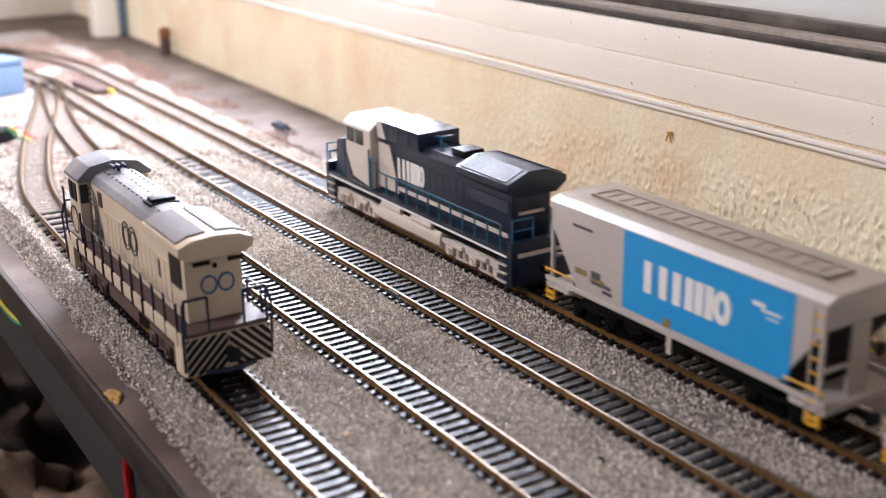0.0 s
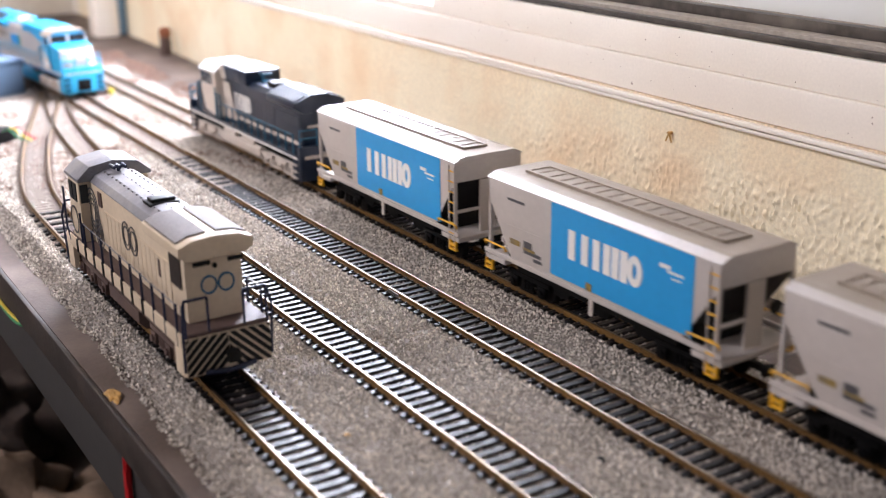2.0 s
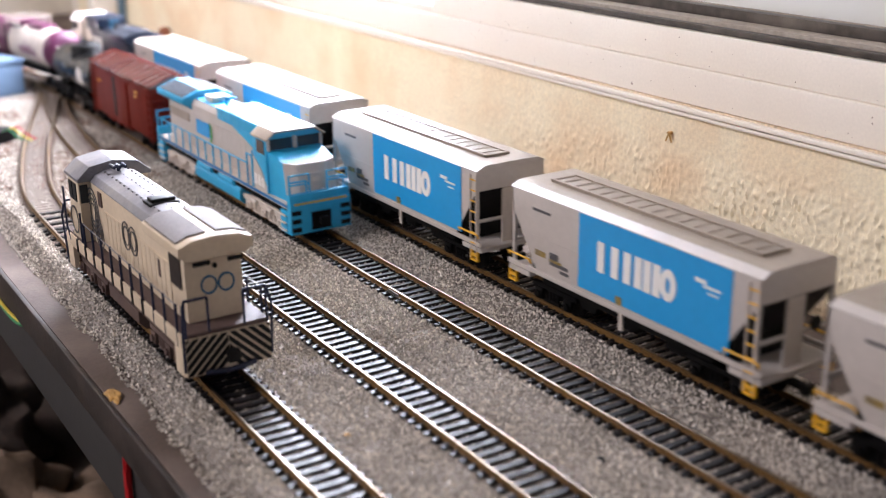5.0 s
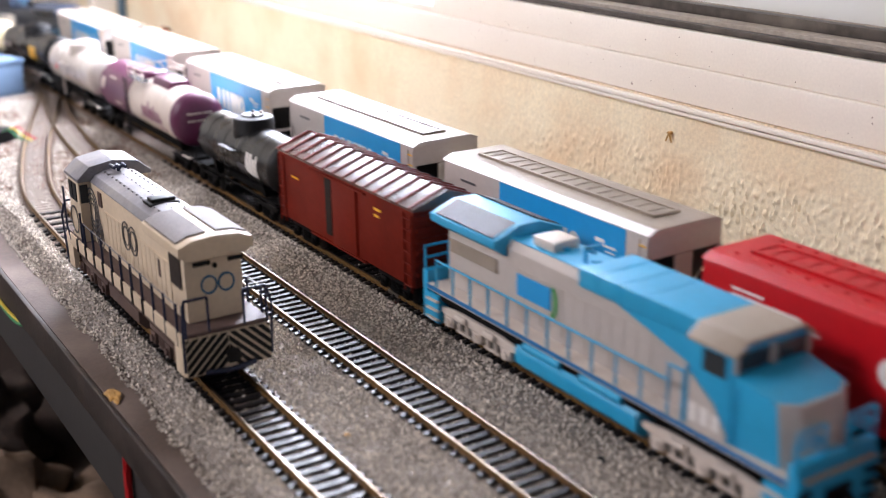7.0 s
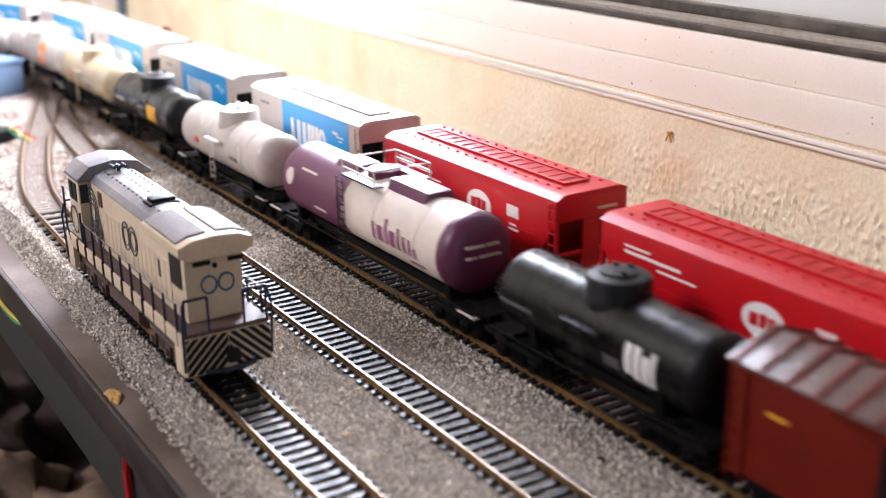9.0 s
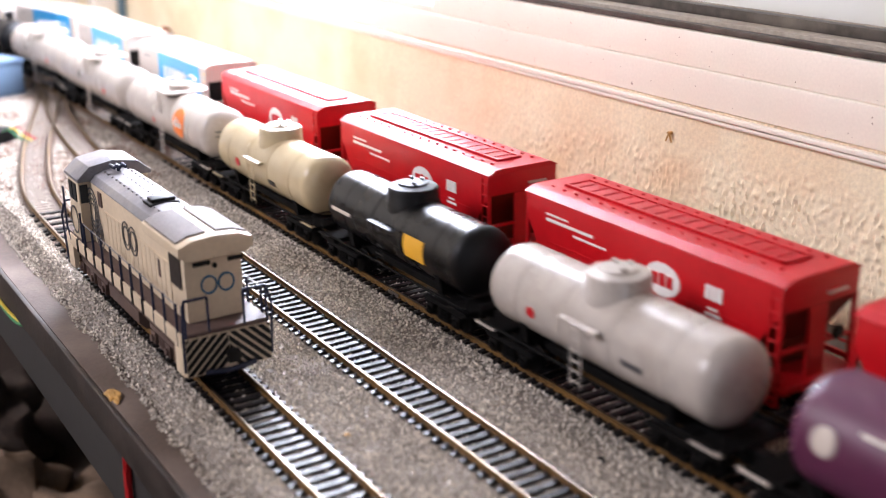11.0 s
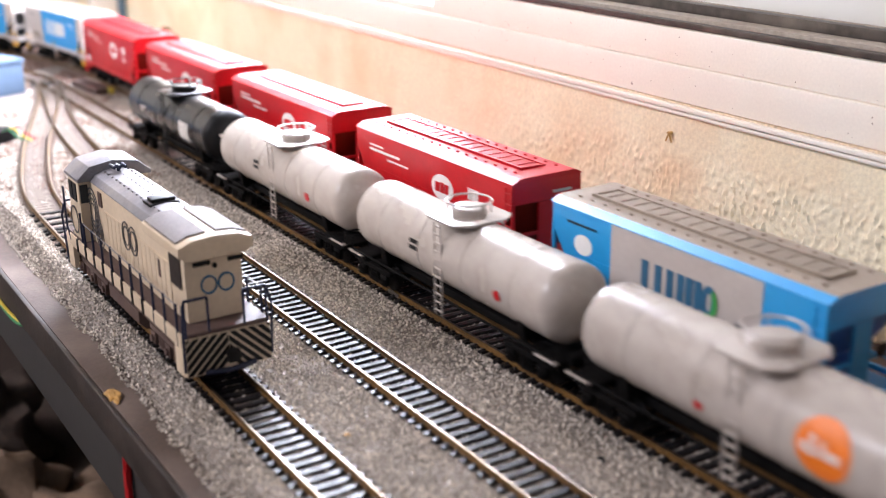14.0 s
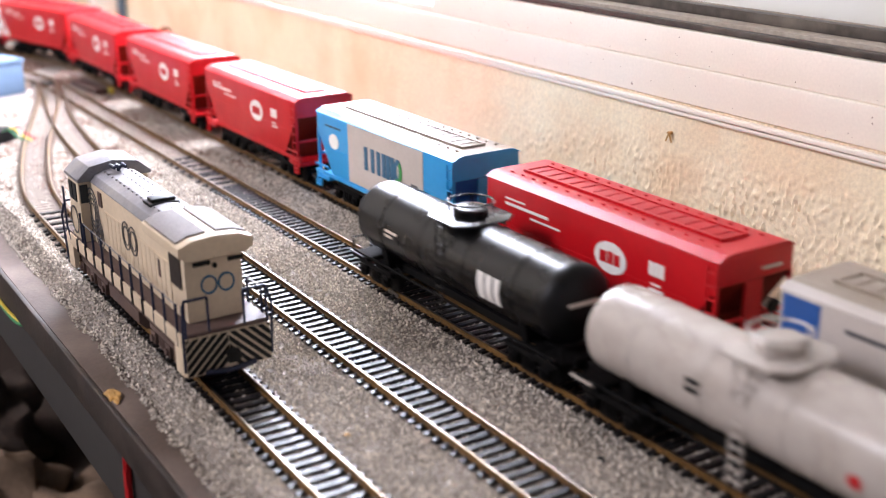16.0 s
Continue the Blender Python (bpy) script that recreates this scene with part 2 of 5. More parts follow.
def bend(x, y0, xc, radius):
    """A point on a track that is straight beyond xc, then turns a quarter circle and runs on: place and heading."""
    if x >= xc:
        return x, y0, 0.0
    s = xc - x
    if s < radius * math.pi / 2:
        a = s / radius
        return xc - radius * math.sin(a), y0 - radius * (1 - math.cos(a)), a
    return xc - radius, y0 - radius - (s - radius * math.pi / 2), math.pi / 2


def on_c(x):
    return bend(x, YC, -1.02, 0.50)


def on_d(x):
    return bend(x, YD, -1.08, 0.47)


def spline(keys):
    xs = np.array([k[0] for k in keys][::-1])
    ys = np.array([k[1] for k in keys][::-1])
    m = np.gradient(ys, xs)

    def at(x):
        i = int(np.clip(np.searchsorted(xs, x) - 1, 0, len(xs) - 2))
        h = xs[i + 1] - xs[i]
        t = (x - xs[i]) / h
        y = (2 * t**3 - 3 * t * t + 1) * ys[i] + (t**3 - 2 * t * t + t) * h * m[i] + (3 * t * t - 2 * t**3) * ys[i + 1] + (t**3 - t * t) * h * m[i + 1]
        return float(y)

    def place(x):
        d = (at(x + 0.002) - at(x - 0.002)) / 0.004
        return x, at(x), math.atan(d)
    return place


on_a = spline([(0.7, 0.131), (-0.1, 0.1385), (-0.35, 0.1415), (-0.6, 0.1442), (-0.68, 0.148), (-0.78, 0.169), (-0.9, 0.2045), (-0.99, 0.232), (-1.07, 0.2495)])
on_b = spline([(0.7, 0.185), (-0.25, 0.1945), (-0.45, 0.1965), (-0.65, 0.1985), (-0.78, 0.2035), (-0.9, 0.2185), (-1.0, 0.2385), (-1.07, 0.2505)])

# ---- the room ----


def slab(name, rows, mat, label, category="", bevel=0.0):
    return tagged(part(name, boxes(*rows, bevel=bevel), mat), label, category or name.split("_")[0], kind="structure")


slab("floor", [(-2.1, 2.4, -1.6, 0.8, -0.95, -0.90)], FLOOR, "brown tiled floor of the room", "floor")
slab("ceiling", [(-2.1, 2.4, -1.6, 0.8, 1.65, 1.70)], CEIL, "plain painted ceiling", "ceiling")
slab("wall_west", [(-1.72, -1.62, -1.6, 0.8, -0.9, 1.65)], CREAM_WALL, "cream painted wall at the far end", "wall")
# The high opening is added for the side fill lamp; this wall stays unseen.
slab("wall_south", [(-1.62, -1.30, -1.6, -1.5, -0.9, 1.65), (0.40, 2.3, -1.6, -1.5, -0.9, 1.65), (-1.30, 0.40, -1.6, -1.5, -0.9, 0.95), (-1.30, 0.40, -1.6, -1.5, 1.55, 1.65)], ROOM, "plain painted unseen wall with an added high opening", "wall")
slab("wall_east", [(2.3, 2.4, -1.6, -1.3, -0.9, 1.65), (2.3, 2.4, -0.3, 0.8, -0.9, 1.65), (2.3, 2.4, -1.3, -0.3, -0.9, 0.30), (2.3, 2.4, -1.3, -0.3, 1.4, 1.65)], ROOM,
     "plain painted wall with a window opening", "wall")

# the window wall runs slightly askew to the tracks
WALL = pose(-0.6, 0.4005, 0, 0, 0, -1.6)


def wall_piece(name, rows, mat, label, category, bevel=0.0):
    ob = slab(name, rows, mat, label, category, bevel)
    ob.matrix_world = WALL
    return ob


OPEN_A, OPEN_B, OPEN_TOP = -0.62, -0.035, 0.62


def plaster_wall():
    """Rough trowelled plaster below the window."""
    bm = B()
    x0, x1, z0, z1, nz = -1.0, 0.75, -0.03, 0.064, 100
    xs = [-1.0 + 0.01 * k for k in range(90)] + [-0.1 + 0.0008 * k for k in range(650)] + [0.42 + 0.01 * k for k in range(34)]
    nx = len(xs) - 1
    grid = []
    for j in range(nz + 1):
        row = []
        z = z0 + (z1 - z0) * j / nz
        for x in xs:
            v = Vector((x, 0, z))
            bend_x = x + 0.004 * noise.noise(Vector((x * 60, 7, z * 70)))
            patch = min(1.0, max(0.0, 0.85 + 0.9 * noise.noise(Vector((x * 22, 3, z * 30)))))
            drip = max(0.0, noise.noise(Vector((bend_x * 560, 5, z * 260))) - 0.06) ** 0.8 * 0.0019
            rough = 0.0007 * noise.noise(v * 70 + Vector((3, 1, 2))) + 0.0004 * noise.noise(v * 330)
            wave = 0.0022 * noise.noise(v * 14)
            soft = min(1.25, max(0.0, (x + 0.06) / 0.22)) * min(1.0, max(0.1, (0.056 - z) / 0.016))
            row.append(bm.verts.new((x, wave - (rough * max(0.3, soft) + drip * patch * soft), z)))
        grid.append(row)
    for a, b in zip(grid, grid[1:]):
        for i in range(nx):
            bm.faces.new((a[i], a[i + 1], b[i + 1], b[i]))
    back = [bm.verts.new(q) for q in ((x0, 0.02, z0), (x1, 0.02, z0), (x1, 0.02, z1), (x0, 0.02, z1))]
    bm.faces.new((grid[-1][0], grid[-1][-1], back[2], back[3]))
    ob = tagged(part("wall_plaster", bm, PLASTER), "rough cream-yellow plaster wall under the window", "wall", kind="structure")
    ob.matrix_world = WALL


plaster_wall()
wall_piece("wall_north", [(-1.6, 3.0, 0.022, 0.12, -0.9, 0.0635), (-1.6, OPEN_A, 0.022, 0.12, 0.0655, 1.65), (OPEN_A, 3.0, 0.022, 0.12, OPEN_TOP, 1.65), (0.9, 3.0, 0.022, 0.12, 0.0655, OPEN_TOP),
                          (-1.6, -0.998, -0.001, 0.022, -0.03, 1.65), (-0.998, OPEN_A, -0.001, 0.022, 0.071, 1.65), (0.752, 3.0, 0.0, 0.022, -0.9, 1.65)],
           CREAM_WALL, "cream painted outer wall around the window", "wall")
wall_piece("window_sill_moulding", [(OPEN_A, 0.75, -0.0030, 0.02, 0.0645, 0.0668), (OPEN_A, 0.75, -0.0042, 0.02, 0.0671, 0.0697)], PAINT, "narrow white moulding under the window", "trim", 0.0012)
wall_piece("grime_line", [(OPEN_A, 0.75, -0.0022, 0.02, 0.0698, 0.0706)], GRIME, "tan line of grime above the moulding", "trim")
wall_piece("window_ledge", [(OPEN_A, 0.75, -0.0015, 0.03, 0.0707, 0.0885)], PAINT, "white painted band below the window", "trim", 0.0012)
wall_piece("window_bottom_frame", [(OPEN_A, OPEN_B - 0.012, 0.0, 0.03, 0.0887, 0.0940), (OPEN_B - 0.0118, 0.75, 0.0, 0.03, 0.0887, 0.1055)], PAINT, "white painted lower window frame", "trim", 0.001)
wall_piece("window_track", [(OPEN_B, 0.75, 0.0015, 0.006, 0.1058, 0.1088), (OPEN_B, 0.75, 0.018, 0.024, 0.1058, 0.1152)], ALU,
           "dark dusty sliding window track", "window track", 0.0005)
wall_piece("window_guide", [(OPEN_B, 0.75, 0.0065, 0.0170, 0.1058, 0.1106)], GUIDE, "pale guide strip of the sliding window", "window track", 0.0005)
wall_piece("window_jamb", [(OPEN_B - 0.012, OPEN_B, 0.004, 0.03, 0.1056, OPEN_TOP)], PAINT, "white painted window jamb", "trim", 0.001)


def window_pane():
    ob = thing("window_1", "closed sliding window with a dusty frosted pane", "window", kind="structure")
    part("pane", boxes((OPEN_B, 0.75, 0.030, 0.034, 0.106, OPEN_TOP)), FROST, ob)
    part("lower_rail", boxes((OPEN_B, 0.75, 0.0285, 0.038, 0.1058, 0.1148), bevel=0.0008), GUIDE, ob)
    ob.matrix_world = WALL


window_pane()

# ---- the layout board ----
slab("layout_board", [(-1.615, 2.1, 0.1040, 0.44, -0.024, BOARD_Z), (-1.615, -1.15, -1.48, 0.1040, -0.024, BOARD_Z)], BOARD, "brown painted baseboard of the model railway", "board", 0.0008)
slab("board_edging", [(-1.15, 2.1, 0.1015, 0.1038, -0.026, BOARD_Z + 0.0004)], BOARD_EDGE, "dark worn edging strip of the board", "board edge", 0.0006)
slab("board_fascia", [(-1.14, 2.1, 0.1045, 0.112, -0.060, -0.0262)], FASCIA, "grey panel below the board edge", "panel", 0.001)
slab("lower_shelf", [(-1.2, 1.2, 0.02, 0.40, -0.27, -0.25)], DARK_CLOTH, "dark brown shelf under the layout", "shelf")
for lx in (-1.0, 0.2, 1.4):
    slab("board_leg", [(lx, lx + 0.05, 0.30, 0.35, -0.90, -0.0245)], BOARD_EDGE, "dark wooden leg under the board", "leg")


def edge_left(x):
    return 0.1125 + 0.008 * min(1.0, max(0.0, (-0.25 - x) / 0.35)) + 0.0022 * noise.noise(Vector((x * 45, 0.5, 0))) + 0.0010 * noise.noise(Vector((x * 160, 2.5, 0)))


def edge_right(x):
    far = min(1.0, max(0.0, (-0.78 - x) / 0.2))
    return 0.332 + 0.004 * noise.noise(Vector((x * 22, 4.5, 0))) + far * (0.008 + 0.012 * noise.noise(Vector((x * 16, 9.5, 0))))


def ballast():
    """The bed as a sheet with soft shoulders, and the grit that lies on it."""
    bm = B()
    rows = []
    for i in range(420):
        x = -1.42 + 0.0065 * i
        a, b = edge_left(x), edge_right(x)
        ys = [a - 0.004, a, a + 0.007] + [a + 0.007 + (b - a - 0.014) * k / 60 for k in range(1, 60)] + [b - 0.007, b, b + 0.004]
        row = []
        for y in ys:
            d = min(1.0, max(0.0, min(y - a, b - y) / 0.007))
            z = BOARD_Z - 0.001 + (BED - BOARD_Z + 0.001) * d + 0.0006 * noise.noise(Vector((x * 60, y * 60, 1))) * d
            row.append(bm.verts.new((x, y, z)))
        rows.append(row)
    for p, q in zip(rows, rows[1:]):
        for k in range(len(p) - 1):
            bm.faces.new((p[k], q[k], q[k + 1], p[k + 1]))
    tagged(part("ballast_bed", bm, BALLAST_BED), "pale grey ballast bed under the tracks", "ballast", kind="structure")
    rng = np.random.default_rng(4)
    n = 135000
    x = rng.uniform(-1.0, -0.17, n)
    keep = rng.uniform(0, 1, n) < np.clip(1.1 - (-x - 0.45) * 1.2, 0.35, 1)
    x = x[keep]
    a = np.array([edge_left(v) for v in x])
    y = rng.uniform(0, 1, len(x))
    b = 0.333
    y = a - 0.003 + (b - a + 0.004) * y
    d = np.clip(np.minimum(y - a, b - y) / 0.007, 0, 1)
    z = BOARD_Z + (BED - BOARD_Z) * d
    tracks = [np.array([f(v)[1] for v in x]) for f in (on_a, on_b, on_c, on_d)]
    near = np.min([np.abs(y - t) for t in tracks], axis=0)
    ok = (near > 0.0117) | (rng.uniform(0, 1, len(x)) < 0.30)
    x, y, z, near = x[ok], y[ok], z[ok], near[ok]
    z = np.where(near < 0.0117, z - 0.0002, z)
    m = len(x)
    base = np.array([(1, 0, 0), (-0.5, 0.87, 0), (-0.5, -0.87, 0), (0.2, 0.1, 0.95), (0, 0, -0.6)])
    tri = np.array([(0, 1, 3), (1, 2, 3), (2, 0, 3), (1, 0, 4), (2, 1, 4), (0, 2, 4)])
    size = rng.uniform(0.00045, 0.00105, m)
    spin = rng.uniform(0, math.tau, m)
    pts = base[None] * (size[:, None] * rng.uniform(0.7, 1.25, (m, 5)))[..., None]
    c, s = np.cos(spin)[:, None], np.sin(spin)[:, None]
    px, py = pts[..., 0] * c - pts[..., 1] * s, pts[..., 0] * s + pts[..., 1] * c
    co = np.stack([px + x[:, None], py + y[:, None], pts[..., 2] + z[:, None] + 0.0002], -1).reshape(-1, 3)
    faces = (tri[None] + 5 * np.arange(m)[:, None, None]).reshape(-1, 3)
    me = bpy.data.meshes.new("ballast_grit")
    me.from_pydata(co.tolist(), [], faces.tolist())
    me.materials.append(BALLAST)
    tagged(new("ballast_grit", me), "loose pale grey ballast grit between the tracks", "ballast", kind="stuff")


ballast()


def soil():
    """Loose brown grit in patches over the far bed."""
    rng = np.random.default_rng(9)
    co, faces = [], []
    while len(faces) < 24000 * 4:
        x, y = rng.uniform(-1.36, -0.66), rng.uniform(0.112, 0.40)
        if noise.noise(Vector((x * 20, y * 26, 2))) + 0.5 * (-0.84 - x) + 1.6 * max(0.0, 0.20 - y) < 0.04 or y > edge_right(x) + 0.03:
            continue
        r, a = rng.uniform(0.0008, 0.0020), rng.uniform(0, math.tau)
        z = BED if y < edge_right(x) - 0.006 else BOARD_Z
        n = len(co)
        co += [(x + r * math.cos(a + k * 2.094), y + r * math.sin(a + k * 2.094), z - 0.0003) for k in range(3)] + [(x, y, z + r * 0.7)]
        faces += [(n, n + 1, n + 3), (n + 1, n + 2, n + 3), (n + 2, n, n + 3), (n, n + 2, n + 1)]
    me = bpy.data.meshes.new("soil_grit")
    me.from_pydata(co, [], faces)
    me.materials.append(SOIL)
    tagged(new("soil_grit", me), "brown soil grit scattered over the far ballast", "soil", kind="stuff")


soil()

# ---- tracks ----
SLEEPER_BM = B()
box(SLEEPER_BM, -0.00120, 0.00120, -0.0120, 0.0120, -0.0046, -0.0024)
for sy in (-0.00825, 0.00825):
    for o in (-0.0016, 0.0016):
        box(SLEEPER_BM, -0.0005, 0.0005, sy + o - 0.0005, sy + o + 0.0005, -0.0024, -0.0017)
DUSTY_BM = SLEEPER_BM.copy()
SLEEPER_MESH = mesh_of("sleeper", SLEEPER_BM, SLEEPER)
DUSTY_MESH = mesh_of("dusty_sleeper", DUSTY_BM, DUSTY)


def rail_mesh(place, xs, side):
    bm = B()
    prof = ((-0.0011, -0.0024), (0.0011, -0.0024), (0.0011, -0.0020), (0.00035, -0.0017), (0.00035, -0.0008), (0.00055, -0.0006), (0.00055, -0.00012), (0.00035, 0.0), (-0.00035, 0.0), (-0.00055, -0.00012),
            (-0.00055, -0.0006), (-0.00035, -0.0008), (-0.00035, -0.0017), (-0.0011, -0.0020))
    rings = []
    for x in xs:
        px, py, a = place(x)
        rings.append([bm.verts.new((px - (side + u) * math.sin(a), py + (side + u) * math.cos(a), z)) for u, z in prof])
    n = len(prof)
    for p, q in zip(rings, rings[1:]):
        for k in range(n):
            f = bm.faces.new((p[k], p[(k + 1) % n], q[(k + 1) % n], q[k]))
            f.material_index = 1 if k in (6, 7, 8) else 0
    bm.faces.new(rings[0]), bm.faces.new(rings[-1][::-1])
    return bm


def joiner(place, x, side, ob):
    px, py, a = place(x)
    bm = B()
    for o in (-0.0008, 0.0008):
        box(bm, -0.0045, 0.0045, side + o - 0.00035, side + o + 0.00035, -0.0023, -0.0007, 0.0001)
    box(bm, -0.0045, 0.0045, side - 0.0013, side + 0.0013, -0.00245, -0.0019)
    j = part("rail_joiner", bm, ALU, ob, "dull metal rail joiner")
    j.matrix_local = pose(px, py, 0, 0, 0, math.degrees(a))


def track(place, x0, x1, far, label, bent_at, buried=0.0):
    ob = thing("model_track", label, "railway track", "tracks on the layout", "structure")
    xs = sorted(set([x0, x1] + ([bent_at + 0.002] if bent_at < x1 else []) + list(np.arange(x0, min(bent_at, x1), 0.012)) + list(np.arange(max(bent_at, x0), x1, 0.25))))
    for side in (-0.00825, 0.00825):
        part("rail", rail_mesh(place, xs, side), [RAIL_SIDE, RAIL_TOP], ob, "brown steel rail with a polished top")
    rest = B()
    k = 0
    for x in np.arange(x0 + 0.003, x1, 0.00557):
        px, py, a = place(x)
        sunk = buried and x < buried + 0.07 * math.sin(x * 4000.0)
        if far < x < 0.05:
            s = new("sleeper", DUSTY_MESH if sunk else SLEEPER_MESH)
            s.parent = ob
            k += 1
            s.matrix_local = pose(px, py, -0.0004 if sunk else 0, 0, 0, math.degrees(a) + 1.2 * math.sin(k * 7.3))
        else:
            n0 = len(rest.verts)
            box(rest, -0.00125, 0.00125, -0.0128, 0.0128, -0.0046, -0.0024)
            rest.verts.ensure_lookup_table()
            bmesh.ops.transform(rest, matrix=pose(px, py, 0, 0, 0, math.degrees(a)), verts=rest.verts[n0:])
    tagged(part("far_sleepers", rest, SLEEPER, ob), kind="stuff")
    return ob


track(on_a, -1.07, 0.65, -1.05, "siding track with dark sleepers and bright rails", -0.55, -0.62)
empty = track(on_b, -1.07, 0.65, -1.05, "empty running track with dark shiny sleepers", -0.60, -0.70)
middle = track(on_c, -2.9, 1.7, -1.25, "middle running track with brown-sided rails", -1.02, -0.70)
track(on_d, -2.9, 1.9, -1.25, "running track beside the plaster wall", -1.08, -0.66)
joiner(on_c, -0.4180, 0.00825, middle)
joiner(on_c, -0.4250, -0.00825, middle)
joiner(on_b, -0.4700, -0.00825, empty)

# ---- rolling stock; every vehicle stands on its rails at z = 0 with its middle at x = 0 ----


def bogie(ob, cx, wheelbase=0.020, axles=2, frame_mat=None, wheel_r=0.0052):
    m = frame_mat or UNDER
    bm = B()
    h = wheelbase / 2
    spots = [cx + wheelbase * (k / (axles - 1) - 0.5) for k in range(axles)]
    for s in (-1, 1):
        y0, y1 = sorted((s * 0.0118, s * 0.0138))
        box(bm, cx - h - 0.005, cx + h + 0.005, y0, y1, 0.0082, 0.0104, 0.0004)
        for ax in spots:
            prism(bm, [(ax - 0.0030, 0.0084), (ax - 0.0020, 0.0030), (ax + 0.0020, 0.0030), (ax + 0.0030, 0.0084)], "y", *sorted((s * 0.0120, s * 0.0143)), 0.0003)
            rod(bm, (ax, s * 0.0140, 0.0054), (ax, s * 0.0153, 0.0054), 0.0016)
        for a, b in zip(spots, spots[1:]):
            m0 = (a + b) / 2
            box(bm, m0 - 0.0042, m0 + 0.0042, *sorted((s * 0.0122, s * 0.0136)), 0.0026, 0.0040, 0.0003)
            for o in (-0.0026, 0.0, 0.0026):
                rod(bm, (m0 + o, s * 0.0130, 0.0038), (m0 + o, s * 0.0130, 0.0084), 0.0009)
    box(bm, cx - 0.003, cx + 0.003, -0.0118, 0.0118, 0.0055, 0.0115)
    b = part("bogie", bm, m, ob)
    for k in range(axles):
        ax = cx + wheelbase * (k / (axles - 1) - 0.5)
        bm = B()
        for s in (-1, 1):
            lathe(bm, [(s * 0.0068, wheel_r + 0.0005), (s * 0.0074, wheel_r + 0.0005), (s * 0.0076, wheel_r), (s * 0.0098, wheel_r - 0.0001), (s * 0.0100, wheel_r - 0.001)], "y", (ax, 0, wheel_r), 20)
        rod(bm, (ax, -0.0069, wheel_r), (ax, 0.0069, wheel_r), 0.0011)
        part("wheelset", bm, BLACK, b)


def couplers(ob, half, z=0.0098):
    for s in (-1, 1):
        bm = B()
        x0, x1 = sorted((s * (half - 0.004), s * (half + 0.0045)))
        box(bm, x0, x1, -0.0013, 0.0013, z - 0.0012, z + 0.0012, 0.0003)
        x0, x1 = sorted((s * (half + 0.003), s * (half + 0.006)))
        box(bm, x0, x1, -0.0024, 0.0024, z - 0.002, z + 0.002, 0.0005)
        part("coupler", bm, BLACK, ob)


def ladder(x, y, z0, z1, w, rungs, along="x", r=0.0004):
    bm = B()
    d = Vector((w / 2, 0, 0)) if along == "x" else Vector((0, w / 2, 0))
    c0, c1 = Vector((x, y, z0)), Vector((x, y, z1))
    rod(bm, c0 - d, c1 - d, r), rod(bm, c0 + d, c1 + d, r)
    for k in range(rungs):
        c = c0.lerp(c1, (k + 0.5) / rungs)
        rod(bm, c - d, c + d, r * 1.1)
        bm.faces.ensure_lookup_table()
        for f in bm.faces[-10:]:
            f.material_index = 1
    return bm


def word_blocks(ob, x0, x1, z0, z1, y, mat, name="emblem"):
    """A wordless emblem: upright bars and a ring."""
    w = x1 - x0
    t = w * 0.072
    bm = B()

    def bar(a, b, c, d):
        box(bm, x0 + w * a, x0 + w * b, y - 0.0003, y, z0 + (z1 - z0) * c, z0 + (z1 - z0) * d)
    for a in (0.0, 0.19, 0.355, 0.50, 0.615, 0.73):
        bar(a, a + 0.095, 0, 1)
    parts(name, bm, mat, ob)
    part("emblem_ring", ring_mark(x0 + w * 0.92, (z0 + z1) / 2, w * 0.10, (z1 - z0) / 2, t, y), mat, ob)


